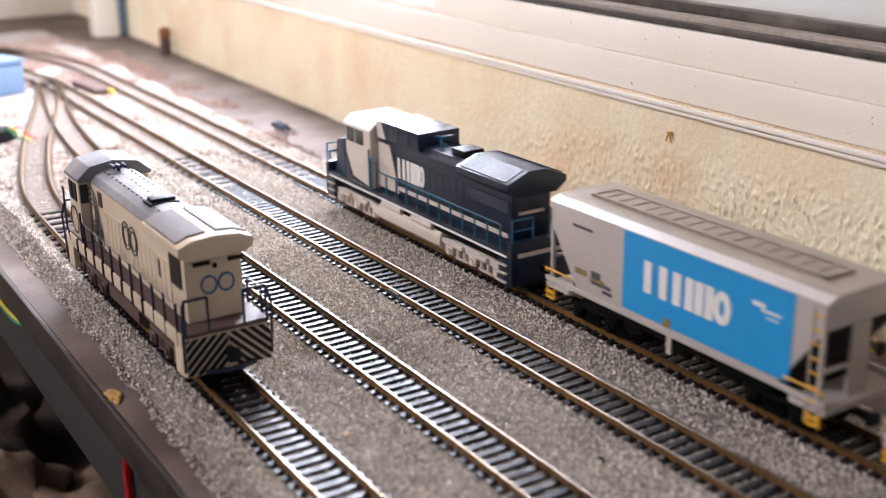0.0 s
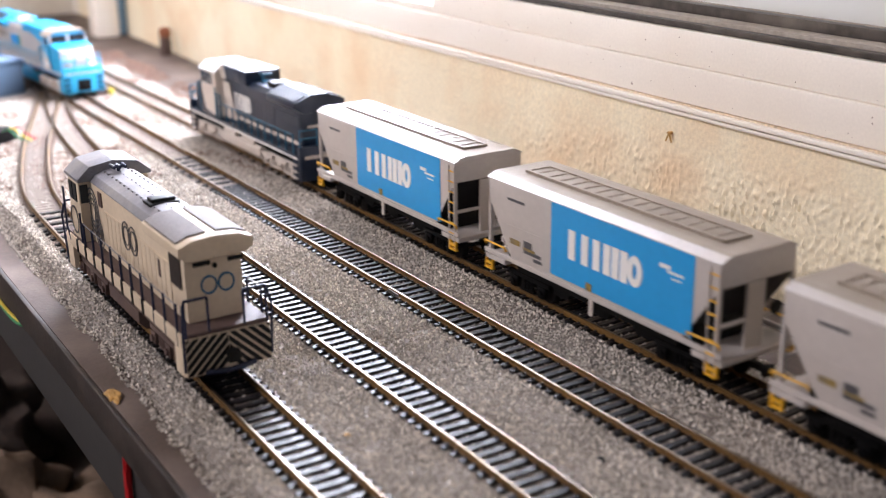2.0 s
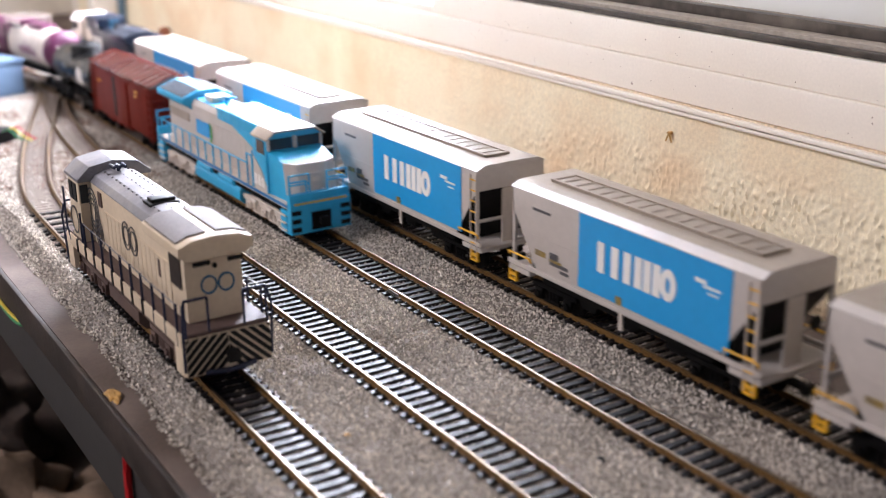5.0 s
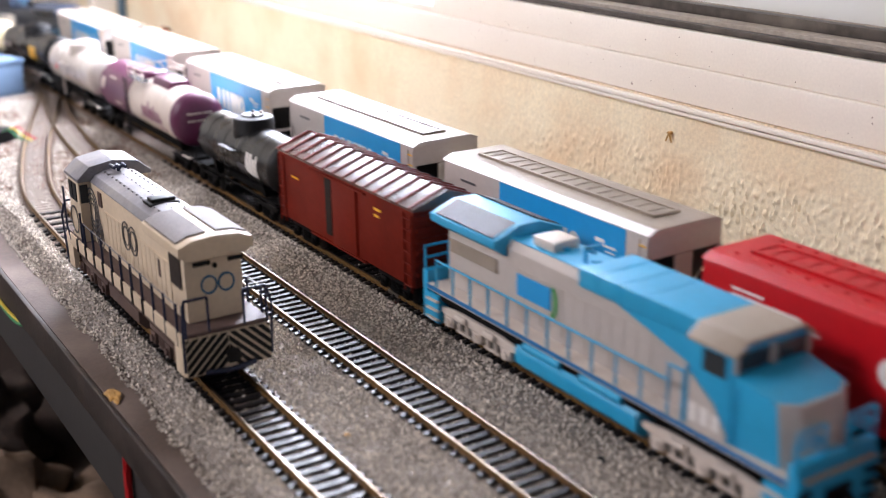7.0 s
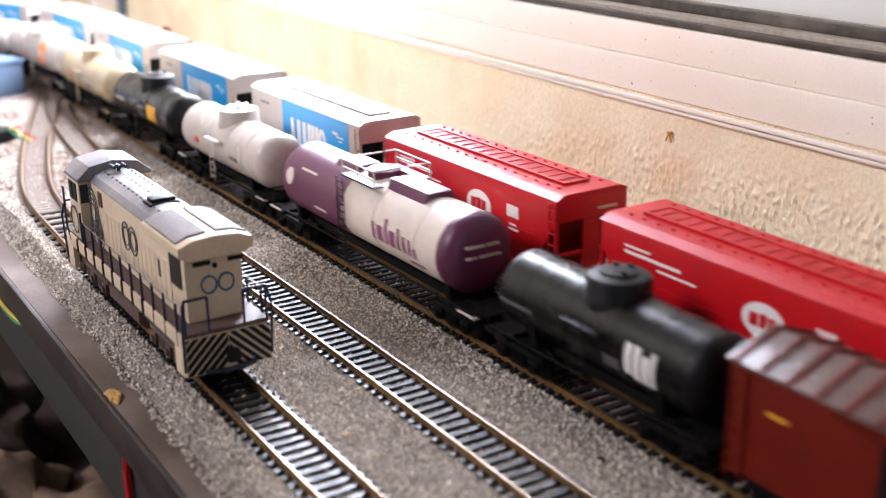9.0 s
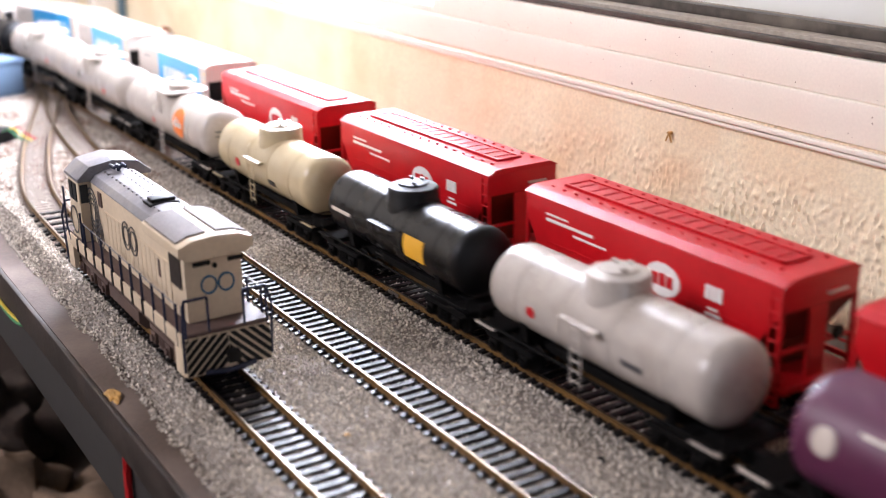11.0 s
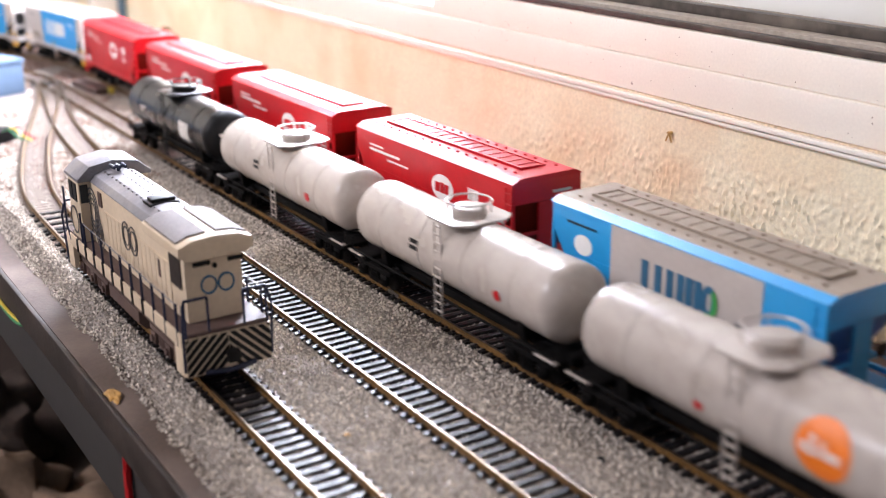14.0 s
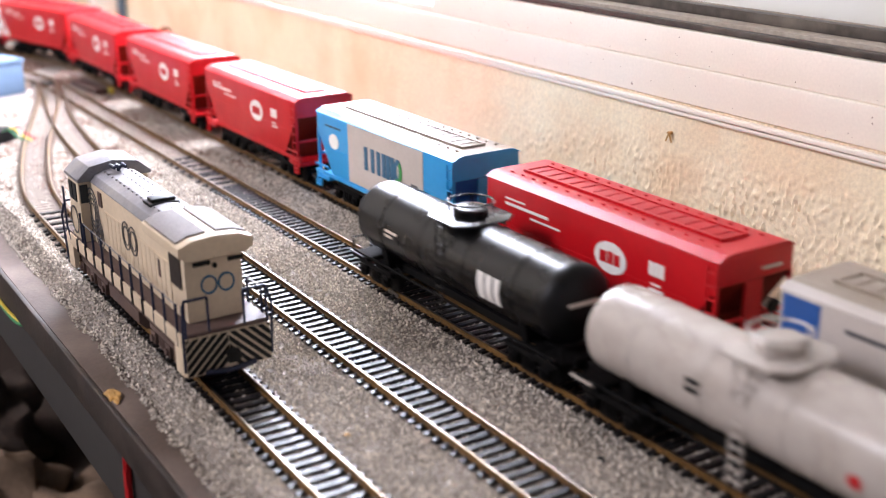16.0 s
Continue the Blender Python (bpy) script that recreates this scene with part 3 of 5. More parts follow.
def hopper(label, body_mat, roof_mat, end_mat, rail_mat, group, latches=False):
    ob = thing("hopper_wagon", label, "model wagon", group)
    w, L = 0.0190, 0.0703
    bm = B()
    side = [(-L, 0.0519), (L, 0.0519), (L, 0.0420), (0.0535, 0.0185), (-0.0535, 0.0185), (-L, 0.0420)]
    prism(bm, side, "y", -w, w, 0.0004)
    # Downward end slopes take the darker end colour: shade painted into the recesses.
    for f in bm.faces:
        f.normal_update()
        if f.normal.z < -0.2 and abs(f.normal.x) > 0.3:
            f.material_index = 1
    part("body", bm, [body_mat, end_mat], ob)
    # nearly flat roof with a broad chamfer along each side
    bm = B()
    prism(bm, [(-w - 0.0004, 0.0518), (-w + 0.0036, 0.0538), (-w + 0.0060, 0.0541), (w - 0.0060, 0.0541), (w - 0.0036, 0.0538), (w + 0.0004, 0.0518)], "x", -L - 0.0008, L + 0.0008)
    for f in bm.faces:
        f.normal_update()
        f.material_index = 0 if f.normal.z > 0.97 else 1
    roof = part("roof", bm, [roof_mat, body_mat], ob)
    for f in roof.data.polygons:
        f.use_smooth = False
    bm = B()
    box(bm, -0.0585, 0.0585, -0.0056, 0.0056, 0.0539, 0.0547, 0.0002)
    for s in (-1, 1):
        box(bm, -0.0595, 0.0595, s * 0.0062 - 0.0006, s * 0.0062 + 0.0006, 0.0539, 0.0553)
        box(bm, *sorted((s * 0.0585, s * 0.0597)), -0.0068, 0.0068, 0.0539, 0.0552)
    part("hatch_coaming", bm, roof_mat, ob)
    for k in range(15):
        x = -0.0532 + 0.0076 * k
        part("hatch_bar", boxes((x - 0.0006, x + 0.0006, -0.0067, 0.0067, 0.0546, 0.0551)), roof_mat, ob)
    if latches:
        bm = B()
        for k in range(17):
            for y in (-0.0112, 0.0112):
                x = -0.062 + 0.00775 * k
                rod(bm, (x, y, 0.0539), (x, y, 0.0549), 0.0007, 6)
        tagged(part("roof_rivets", bm, roof_mat, ob), kind="stuff")
    for s in (-1, 1):
        part("side_sill", boxes((-L - 0.003, L + 0.003, s * w - 0.0006, s * w + 0.0006, 0.0166, 0.0187), bevel=0.0003), body_mat, ob)
        part("lower_sill", boxes((-0.050, 0.050, *sorted((s * (w - 0.0022), s * (w - 0.0010))), 0.0135, 0.0166)), UNDER, ob)
        part("side_seam", boxes((-0.0560, 0.0560, s * w - 0.0002, s * w + 0.0002, 0.0333, 0.0336)), body_mat, ob)
    for s in (-1, 1):
        bm = B()
        x0, x1 = sorted((s * (L + 0.003), s * (L - 0.012)))
        box(bm, x0, x1, -w, w, 0.0135, 0.0158, 0.0003)
        for y in (-w + 0.0007, w - 0.0007):
            xa, xb = sorted((s * (L - 0.0013), s * (L + 0.0002)))
            box(bm, xa, xb, y - 0.0007, y + 0.0007, 0.0150, 0.0425)
        xa, xb = sorted((s * (L - 0.0012), s * (L - 0.0002)))
        box(bm, xa, xb, -0.0045, 0.0045, 0.0150, 0.0425)
        box(bm, xa, xb, -w, w, 0.0270, 0.0283)
        part("end_frame", bm, body_mat, ob)
        xa, xb = sorted((s * (L - 0.0145), s * (L - 0.0125)))
        # The same dark colour paints the shade behind the end frame.
        part("slope_sheet", boxes((xa, xb, -w + 0.002, w - 0.002, 0.0150, 0.0260)), end_mat, ob)
        part("ladder", ladder(s * (L - 0.0020), -s * (w + 0.0005), 0.0100, 0.0500, 0.0046, 8, r=0.00034), [body_mat, rail_mat], ob)
        for y in (-w - 0.0004, w + 0.0004):
            bm = B()
            wire(bm, [(s * (L - 0.0135), y, 0.0205), (s * (L - 0.0135), y * 1.03, 0.0222), (s * (L + 0.0020), y * 1.03, 0.0222), (s * (L + 0.0020), y, 0.0205)], 0.00045)
            part("grab_bar", bm, rail_mat, ob)
            x = s * (L - 0.0010)
            part("step", boxes((x - 0.0028, x - 0.0020, y - 0.0006, y + 0.0006, 0.0100, 0.0138), (x + 0.0020, x + 0.0028, y - 0.0006, y + 0.0006, 0.0100, 0.0138), (x - 0.0028, x + 0.0028, y - 0.0008, y + 0.0008, 0.0092, 0.0101),
                              (x - 0.0028, x + 0.0028, y - 0.0005, y + 0.0005, 0.0114, 0.0126)), rail_mat, ob)
        bm = B()
        lathe(bm, [(s * (L + 0.0004), 0.0026), (s * (L + 0.0010), 0.0028), (s * (L + 0.0014), 0.0024)], "x", (0, 0.0095, 0.0300), 16)
        part("brake_wheel", bm, BLACK, ob)
    for c in (-0.026, 0.0, 0.026):
        bm = B()
        prism(bm, [(c - 0.012, 0.0185), (c + 0.012, 0.0185), (c + 0.004, 0.0070), (c - 0.004, 0.0070)], "y", -0.0125, 0.0125)
        part("chute", bm, UNDER, ob)
    part("centre_sill", boxes((-0.066, 0.066, -0.0022, 0.0022, 0.0105, 0.0150)), UNDER, ob)
    part("side_post", boxes((0.0005, 0.0025, -w - 0.0003, -w + 0.0004, 0.0095, 0.0166)), LIGHT if body_mat is GREY_BODY else UNDER, ob)
    for s in (-1, 1):
        bogie(ob, s * 0.048)
    couplers(ob, 0.0735)
    return ob, w


def grey_hopper():
    ob, w = hopper("light grey model hopper wagon with a sky-blue side panel", GREY_BODY, GREY_ROOF, BLACK, YELLOW, "grey hopper wagons")
    part("blue_panel", sheet(-0.0250, 0.0580, -w, 0.0200, 0.0512), BLUE_PANEL, ob, "sky-blue painted side panel")
    word_blocks(ob, -0.0130, 0.0305, 0.0300, 0.0425, -w - 0.0003, WHITE)
    parts("small_print", boxes((0.0405, 0.0460, -w - 0.0006, -w - 0.0003, 0.0425, 0.0440), (0.0445, 0.0530, -w - 0.0006, -w - 0.0003, 0.0412, 0.0421), (0.0470, 0.0520, -w - 0.0006, -w - 0.0003, 0.0392, 0.0398)), WHITE, ob)
    part("number_bar", boxes((-0.0560, -0.0440, -w - 0.0003, -w, 0.0447, 0.0458)), PRINT_GREY, ob)
    parts("data_bar", boxes((-0.0440, -0.0385, -w - 0.0003, -w, 0.0262, 0.0290), (-0.0440, -0.0320, -w - 0.0003, -w, 0.0236, 0.0250), (-0.0370, -0.0315, -w - 0.0003, -w, 0.0214, 0.0227)), PRINT_GREY, ob)
    parts("ochre_mark", boxes((-0.0540, -0.0470, -w - 0.0003, -w, 0.0254, 0.0278), (-0.0440, -0.0360, -w - 0.0006, -w - 0.0003, 0.0252, 0.0262), (-0.0015, 0.0020, -w - 0.0006, -w - 0.0003, 0.0200, 0.0232)), GRIMY_PRINT, ob)
    return ob


def red_hopper():
    ob, w = hopper("bright red model hopper wagon with a white oval badge", RED, RED, BOX_RED, RED, "red hopper wagons", True)
    part("oval_badge", oval(0.0140, 0.0375, 0.0094, 0.0064, -w), WHITE, ob)
    parts("badge_bar", boxes((0.0082, 0.0120, -w - 0.0006, -w - 0.0003, 0.0352, 0.0398), (0.0128, 0.0158, -w - 0.0006, -w - 0.0003, 0.0352, 0.0402), (0.0166, 0.0198, -w - 0.0006, -w - 0.0003, 0.0352, 0.0398)), RED, ob)
    parts("white_emblem", boxes((0.0360, 0.0382, -w - 0.0003, -w, 0.0375, 0.0428), (0.0387, 0.0409, -w - 0.0003, -w, 0.0375, 0.0428), (0.0414, 0.0440, -w - 0.0003, -w, 0.0375, 0.0428), (0.0375, 0.0425, -w - 0.0003, -w, 0.0338, 0.0346), (0.0365, 0.0440, -w - 0.0003, -w, 0.0316, 0.0326)), WHITE, ob)
    parts("writing_bar", boxes((-0.0560, -0.0420, -w - 0.0003, -w, 0.0450, 0.0458), (-0.0560, -0.0260, -w - 0.0003, -w, 0.0424, 0.0436), (-0.0380, -0.0180, -w - 0.0003, -w, 0.0396, 0.0404)), WHITE, ob)
    part("end_bar", boxes((0.0696, 0.0710, 0.003, 0.013, 0.0450, 0.0460)), LIGHT, ob)
    return ob


def blue_hopper():
    ob, w = hopper("sky-blue model hopper wagon with a grey middle panel", BLUE_PANEL, GREY_ROOF, DEEP_BLUE, BLUE_PANEL, "", True)
    part("grey_panel", sheet(-0.0330, 0.0440, -w, 0.0195, 0.0512), GREY_BODY, ob, "light grey painted middle panel")
    word_blocks(ob, -0.0150, 0.0230, 0.0300, 0.0425, -w - 0.0003, LOGO_BLUE)
    part("green_mark", ring_mark(0.0200, 0.0362, 0.0044, 0.0062, 0.0022, -w - 0.0006, a0=-2.0, a1=1.0), GREEN, ob)
    part("oval_badge", oval(-0.0500, 0.0380, 0.0055, 0.0042, -w), WHITE, ob)
    part("number_bar", boxes((-0.0600, -0.0420, -w - 0.0003, -w, 0.0455, 0.0464)), NAVY, ob)
    parts("small_print", boxes((0.0330, 0.0390, -w - 0.0006, -w - 0.0003, 0.0300, 0.0330)), PRINT_GREY, ob)
    return ob


def patched_hopper():
    ob, w = hopper("light grey model hopper wagon with a dark blue corner patch", GREY_BODY, GREY_ROOF, BLACK, GREY_BODY, "")
    part("blue_patch", sheet(-0.0690, -0.0540, -w, 0.0360, 0.0505), DEEP_BLUE, ob, "dark blue painted corner patch")
    part("number_bar", boxes((-0.0440, -0.0270, -w - 0.0003, -w, 0.0447, 0.0462)), PRINT_GREY, ob)
    return ob


def rail_line(pts_list, r=0.00038):
    bm = B()
    for pts in pts_list:
        wire(bm, pts, r)
    return bm


def loco_side_frames(ob, cx):
    """Cast side frames outside the wheels of a three-axle bogie."""
    for s in (-1, 1):
        bm = B()
        y0, y1 = sorted((s * 0.0138, s * 0.0156))
        prism(bm, [(cx - 0.0275, 0.0102), (cx - 0.0275, 0.0084), (cx - 0.0235, 0.0078), (cx + 0.0235, 0.0078), (cx + 0.0275, 0.0084), (cx + 0.0275, 0.0102), (cx + 0.0150, 0.0116), (cx - 0.0150, 0.0116)], "y", y0, y1, 0.0003)
        for a in (-0.020, 0.0, 0.020):
            prism(bm, [(cx + a - 0.0034, 0.0080), (cx + a - 0.0026, 0.0036), (cx + a + 0.0026, 0.0036), (cx + a + 0.0034, 0.0080)], "y", *sorted((s * 0.0140, s * 0.0160)), 0.0003)
            rod(bm, (cx + a, s * 0.0158, 0.0054), (cx + a, s * 0.0168, 0.0054), 0.0017, 12)
        for a in (-0.0128, -0.0072, 0.0072, 0.0128):
            rod(bm, (cx + a, s * 0.0150, 0.0040), (cx + a, s * 0.0150, 0.0082), 0.0012, 10)
        for a in (-0.010, 0.010):
            box(bm, cx + a - 0.0052, cx + a + 0.0052, *sorted((s * 0.0144, s * 0.0154)), 0.0028, 0.0040, 0.0003)
            rod(bm, (cx + a - 0.0035, s * 0.0164, 0.0100), (cx + a + 0.0035, s * 0.0164, 0.0100), 0.0014, 10)
        part("side_frame", bm, LIGHT, ob, "light grey cast bogie frame")


def big_loco(label, body_mat, roof_mat, stripe, rail_mat, frame_mat, tank_mat, front, cab_mat):
    """A six-axle diesel; front is -1 or 1, the end of the cab."""
    ob = thing("diesel_locomotive", label, "model locomotive")
    s = front
    CAB = 0.0440 if front < 0 else 0.0565

    def bx(bm, x0, x1, y0, y1, z0, z1, bev=0.0005):
        a, b = sorted((s * x0, s * x1))
        box(bm, a, b, y0, y1, z0, z1, bev)

    def pr(bm, pts, y0, y1, bev=0.0005):
        prism(bm, [(s * x, z) for x, z in pts], "y", y0, y1, bev)
    # frame with walkway and sill
    bm = B()
    bx(bm, -0.099, 0.099, -0.0172, 0.0172, 0.0162, 0.0188)
    part("walkway", bm, stripe, ob)
    bm = B()
    bx(bm, -0.097, 0.097, -0.0160, 0.0160, 0.0130, 0.0161)
    part("underframe", bm, frame_mat, ob)
    # pilots with steps
    for e in (-1, 1):
        bm = B()
        bx(bm, e * 0.099, e * 0.1025, -0.0172, 0.0172, 0.0030, 0.0240)
        bx(bm, e * 0.0905, e * 0.099, -0.0174, -0.0140, 0.0030, 0.0150)
        bx(bm, e * 0.0905, e * 0.099, 0.0140, 0.0174, 0.0030, 0.0150)
        part("pilot", bm, body_mat if s < 0 else CYAN, ob)
        bm = B()
        for y in (-0.0178, 0.0178):
            for z in (0.0045, 0.0085, 0.0125):
                bx(bm, e * 0.0900, e * 0.0985, y - 0.0008, y + 0.0008, z, z + 0.0007, 0)
        parts("step", bm, LIGHT, ob)
    # long hood
    bm = B()
    prism(bm, [(-0.0108, 0.0188), (0.0108, 0.0188), (0.0108, 0.0460), (0.0085, 0.0490), (-0.0085, 0.0490), (-0.0108, 0.0460)], "x", *sorted((s * -0.092, s * (CAB - 0.0002))), 0.0005)
    part("long_hood", bm, body_mat, ob)
    bm = B()
    bx(bm, -0.0910, CAB - 0.0010, -0.0084, 0.0084, 0.0490, 0.0494, 0)
    part("hood_top", bm, roof_mat, ob)
    # radiator with wide wings at the rear
    bm = B()
    prism(bm, [(-0.0165, 0.0465), (-0.0108, 0.0425), (0.0108, 0.0425), (0.0165, 0.0465), (0.0165, 0.0495), (0.0050, 0.0540), (-0.0050, 0.0540), (-0.0165, 0.0495)], "x", *sorted((s * -0.0970, s * -0.0500)), 0.0005)
    part("radiator_housing", bm, roof_mat, ob)
    for e in (-1, 1):
        bm = B()
        for k in range(21):
            x = -0.0940 + 0.0020 * k
            y0, z0, y1, z1 = e * 0.0158, 0.0499, e * 0.0052, 0.0540
            for o in (0.0,):
                pr(bm, [(x, 0), (x + 0.0015, 0), (x + 0.0015, 0.0005), (x, 0.0005)], 0, 0.0092, 0)
                bm.verts.ensure_lookup_table()
                vs = bm.verts[-8:]
                for v in vs:
                    f = v.co.y / 0.0092
                    v.co.z += z0 + (z1 - z0) * f
                    v.co.y = y0 + (y1 - y0) * f
        part("radiator_grille", bm, DARK_GRILLE, ob)
    # hood top: exhaust, fans, dynamic brake
    bm = B()
    bx(bm, -0.0400, -0.0270, -0.0060, 0.0060, 0.0488, 0.0530, 0.001)
    part("exhaust", bm, LIGHT if s > 0 else BLACK, ob)
    bm = B()
    bx(bm, -0.0040, CAB - 0.0012, -0.0125, 0.0125, 0.0450, 0.0520 if s > 0 else 0.0535, 0.0008)
    for x in (0.0060, 0.0180, 0.0300):
        bx(bm, x, x + 0.0005, -0.0127, 0.0127, 0.0455, 0.0522 if s > 0 else 0.0537, 0)
    part("equipment_hood", bm, roof_mat, ob)
    bm = B()
    for k in range(5):
        x = -0.045 + 0.018 * k
        rod(bm, (s * x, 0.0, 0.0485), (s * x, 0.0, 0.0505), 0.0016, 12)
    wire(bm, [(s * -0.012, -0.003, 0.0485), (s * -0.012, -0.003, 0.0545), (s * -0.007, -0.003, 0.0545), (s * -0.012, -0.003, 0.0545), (s * -0.012, 0.004, 0.0545)], 0.0008)
    part("roof_fittings", bm, rail_mat, ob)
    # cab
    bm = B()
    prism(bm, [(-0.0165, 0.0188), (0.0165, 0.0188), (0.0165, 0.0474), (0.0115, 0.0508), (-0.0115, 0.0508), (-0.0165, 0.0474)], "x", *sorted((s * CAB, s * 0.0748)), 0.0006)
    part("cab", bm, cab_mat, ob)
    bm = B()
    prism(bm, [(-0.0170, 0.0472), (-0.0117, 0.0510), (0.0117, 0.0510), (0.0170, 0.0472), (0.0170, 0.0482), (0.0120, 0.0521), (-0.0120, 0.0521), (-0.0170, 0.0482)], "x", *sorted((s * (CAB - 0.001), s * 0.0768)), 0.0003)
    # Navy engine: roof painted white for the window glare; the cyan one is grey.
    part("cab_roof", bm, WHITE if s < 0 else GREY_ROOF, ob)
    for y in (-0.01655, 0.01655):
        for x in ((0.0520, 0.0632) if s < 0 else (0.0628,)):
            bm = B()
            bx(bm, x, x + 0.0096, y - 0.0003, y + 0.0003, 0.0395, 0.0466, 0)
            part("side_window", bm, GLASS_DARK, ob)
    for y in (-0.0080, 0.0080):
        bm = B()
        bx(bm, 0.0746, 0.0752, y - 0.0064, y + 0.0064, 0.0420, 0.0478, 0)
        part("windscreen", bm, GLASS_DARK, ob)
    # nose: narrows to the front with cut corners, its top slopes down from the windscreen
    bm = B()
    plan = [(s * 0.0742, -0.0158), (s * 0.0940, -0.0146), (s * 0.0988, -0.0085), (s * 0.0988, 0.0085), (s * 0.0940, 0.0146), (s * 0.0742, 0.0158)]
    prism(bm, plan, "z", 0.0188, 0.0417)
    for v in bm.verts:
        if v.co.z > 0.03:
            v.co.z -= 0.0042 * (s * v.co.x - 0.0742) / 0.0246
            v.co.x -= s * 0.0070 * max(0.0, (s * v.co.x - 0.0742) / 0.0246 - 0.4)
    bmesh.ops.bevel(bm, geom=bm.edges[:], offset=0.0007, segments=2, affect="EDGES", profile=0.6)
    for f in bm.faces:
        f.normal_update()
        f.material_index = 1 if s * f.normal.x > 0.35 else 0
    part("nose", bm, [CYAN, GREY_BODY] if s > 0 else [body_mat, body_mat], ob)
    bm = B()
    bx(bm, 0.0987, 0.0991, -0.0030, 0.0030, 0.0205, 0.0335, 0)
    part("nose_door", bm, GREY_BODY if s > 0 else body_mat, ob)
    bm = B()
    wire(bm, [(s * 0.0998, y, z) for y, z in ((-0.0155, 0.0190), (-0.0155, 0.0300), (-0.0060, 0.0300), (-0.0060, 0.0190))], 0.0005)
    wire(bm, [(s * 0.0998, y, z) for y, z in ((0.0155, 0.0190), (0.0155, 0.0300), (0.0060, 0.0300), (0.0060, 0.0190))], 0.0005)
    parts("nose_rail", bm, rail_mat, ob)
    bm = B()
    bx(bm, 0.0744, 0.0755, -0.0012, 0.0012, 0.0418, 0.0482, 0.0002)
    for y in (-0.0152, 0.0152):
        bx(bm, 0.0744, 0.0755, y - 0.0008, y + 0.0008, 0.0418, 0.0478, 0.0002)
    parts("windscreen_post", bm, GREY_BODY if s > 0 else LIGHT, ob)
    bm = B()
    for y in (-0.004, 0.004):
        rod(bm, (s * 0.0980, y, 0.0225), (s * 0.0992, y, 0.0225), 0.0017, 12)
    parts("headlight", bm, WHITE, ob)
    # side doors and louvres of the hood
    bm = B()
    for y in (-0.0110, 0.0110):
        for k in range(12):
            x = -0.048 + 0.0068 * k
            bx(bm, x, x + 0.0064, y - 0.00012, y + 0.00012, 0.0215, 0.0400, 0)
    parts("hood_door", bm, body_mat, ob)
    for y in (-0.0110, 0.0110):
        bm = B()
        bx(bm, -0.0900, -0.0560, y - 0.0004, y + 0.0004, 0.0340, 0.0395, 0)
        part("intake_grille", bm, DARK_GRILLE if s < 0 else GREY_ROOF, ob)
    # fuel tank, air tanks and bogies
    bm = B()
    prism(bm, [(-0.0170, 0.0062), (-0.0135, 0.0028), (0.0135, 0.0028), (0.0170, 0.0062), (0.0170, 0.0110), (0.0150, 0.0140), (-0.0150, 0.0140), (-0.0170, 0.0110)], "x", -0.036, 0.034, 0.0008)
    part("fuel_tank", bm, tank_mat, ob)
    bm = B()
    for x0, x1 in ((-0.030, -0.008), (0.004, 0.026)):
        rod(bm, (x0, -0.0160, 0.0142), (x1, -0.0160, 0.0142), 0.0019, 12)
    parts("air_tank", bm, tank_mat, ob)
    for cx in (-0.0640, 0.0640):
        bogie(ob, cx, 0.040, 3, UNDER)
        loco_side_frames(ob, cx)
    couplers(ob, 0.102)
    # handrails
    for y in (-0.0170, 0.0170):
        for x in np.linspace(-0.092, CAB - 0.008, 12):
            part("stanchion", rail_line([[(s * x, y, 0.0188), (s * x, y, 0.0305)]], 0.0005), rail_mat, ob)
        part("side_handrail", rail_line([[(s * -0.092, y, 0.0305), (s * (CAB - 0.008), y, 0.0305)]], 0.00045), rail_mat, ob)
        part("raised_handrail", rail_line([[(s * (CAB - 0.008), y, 0.0188), (s * (CAB - 0.008), y, 0.0360), (s * (CAB - 0.0010), y, 0.0360), (s * (CAB - 0.0010), y, 0.0188)]], 0.0005), rail_mat, ob)
        for x in (CAB + 0.0005, 0.0760):
            part("cab_grab_rail", rail_line([[(s * x, y * 1.01, 0.0200), (s * x, y * 1.01, 0.0390)]], 0.00045), rail_mat, ob)
    for e in (-1, 1):
        x = s * e * 0.1015
        for y in (-1, 1):
            part("end_handrail", rail_line([[(x, y * 0.0165, 0.010), (x, y * 0.0165, 0.0340), (x, y * 0.0050, 0.0340), (x, y * 0.0050, 0.0230)], [(x, y * 0.0165, 0.0290), (x, y * 0.0050, 0.0290)]], 0.00048), rail_mat, ob)
    return ob


def shorten(ob, f):
    """Draws an engine's body together lengthwise; bogies and couplers keep their shape."""
    for o in ob.children:
        mid = sum(v.co.x for v in o.data.vertices) / len(o.data.vertices)
        for q in [o] + list(o.children):
            if o.name.startswith(("bogie", "side_frame", "coupler")):
                q.data.transform(Matrix.Translation(((f - 1) * mid, 0, 0)))
            else:
                q.data.transform(Matrix.Diagonal((f, 1, 1, 1)))


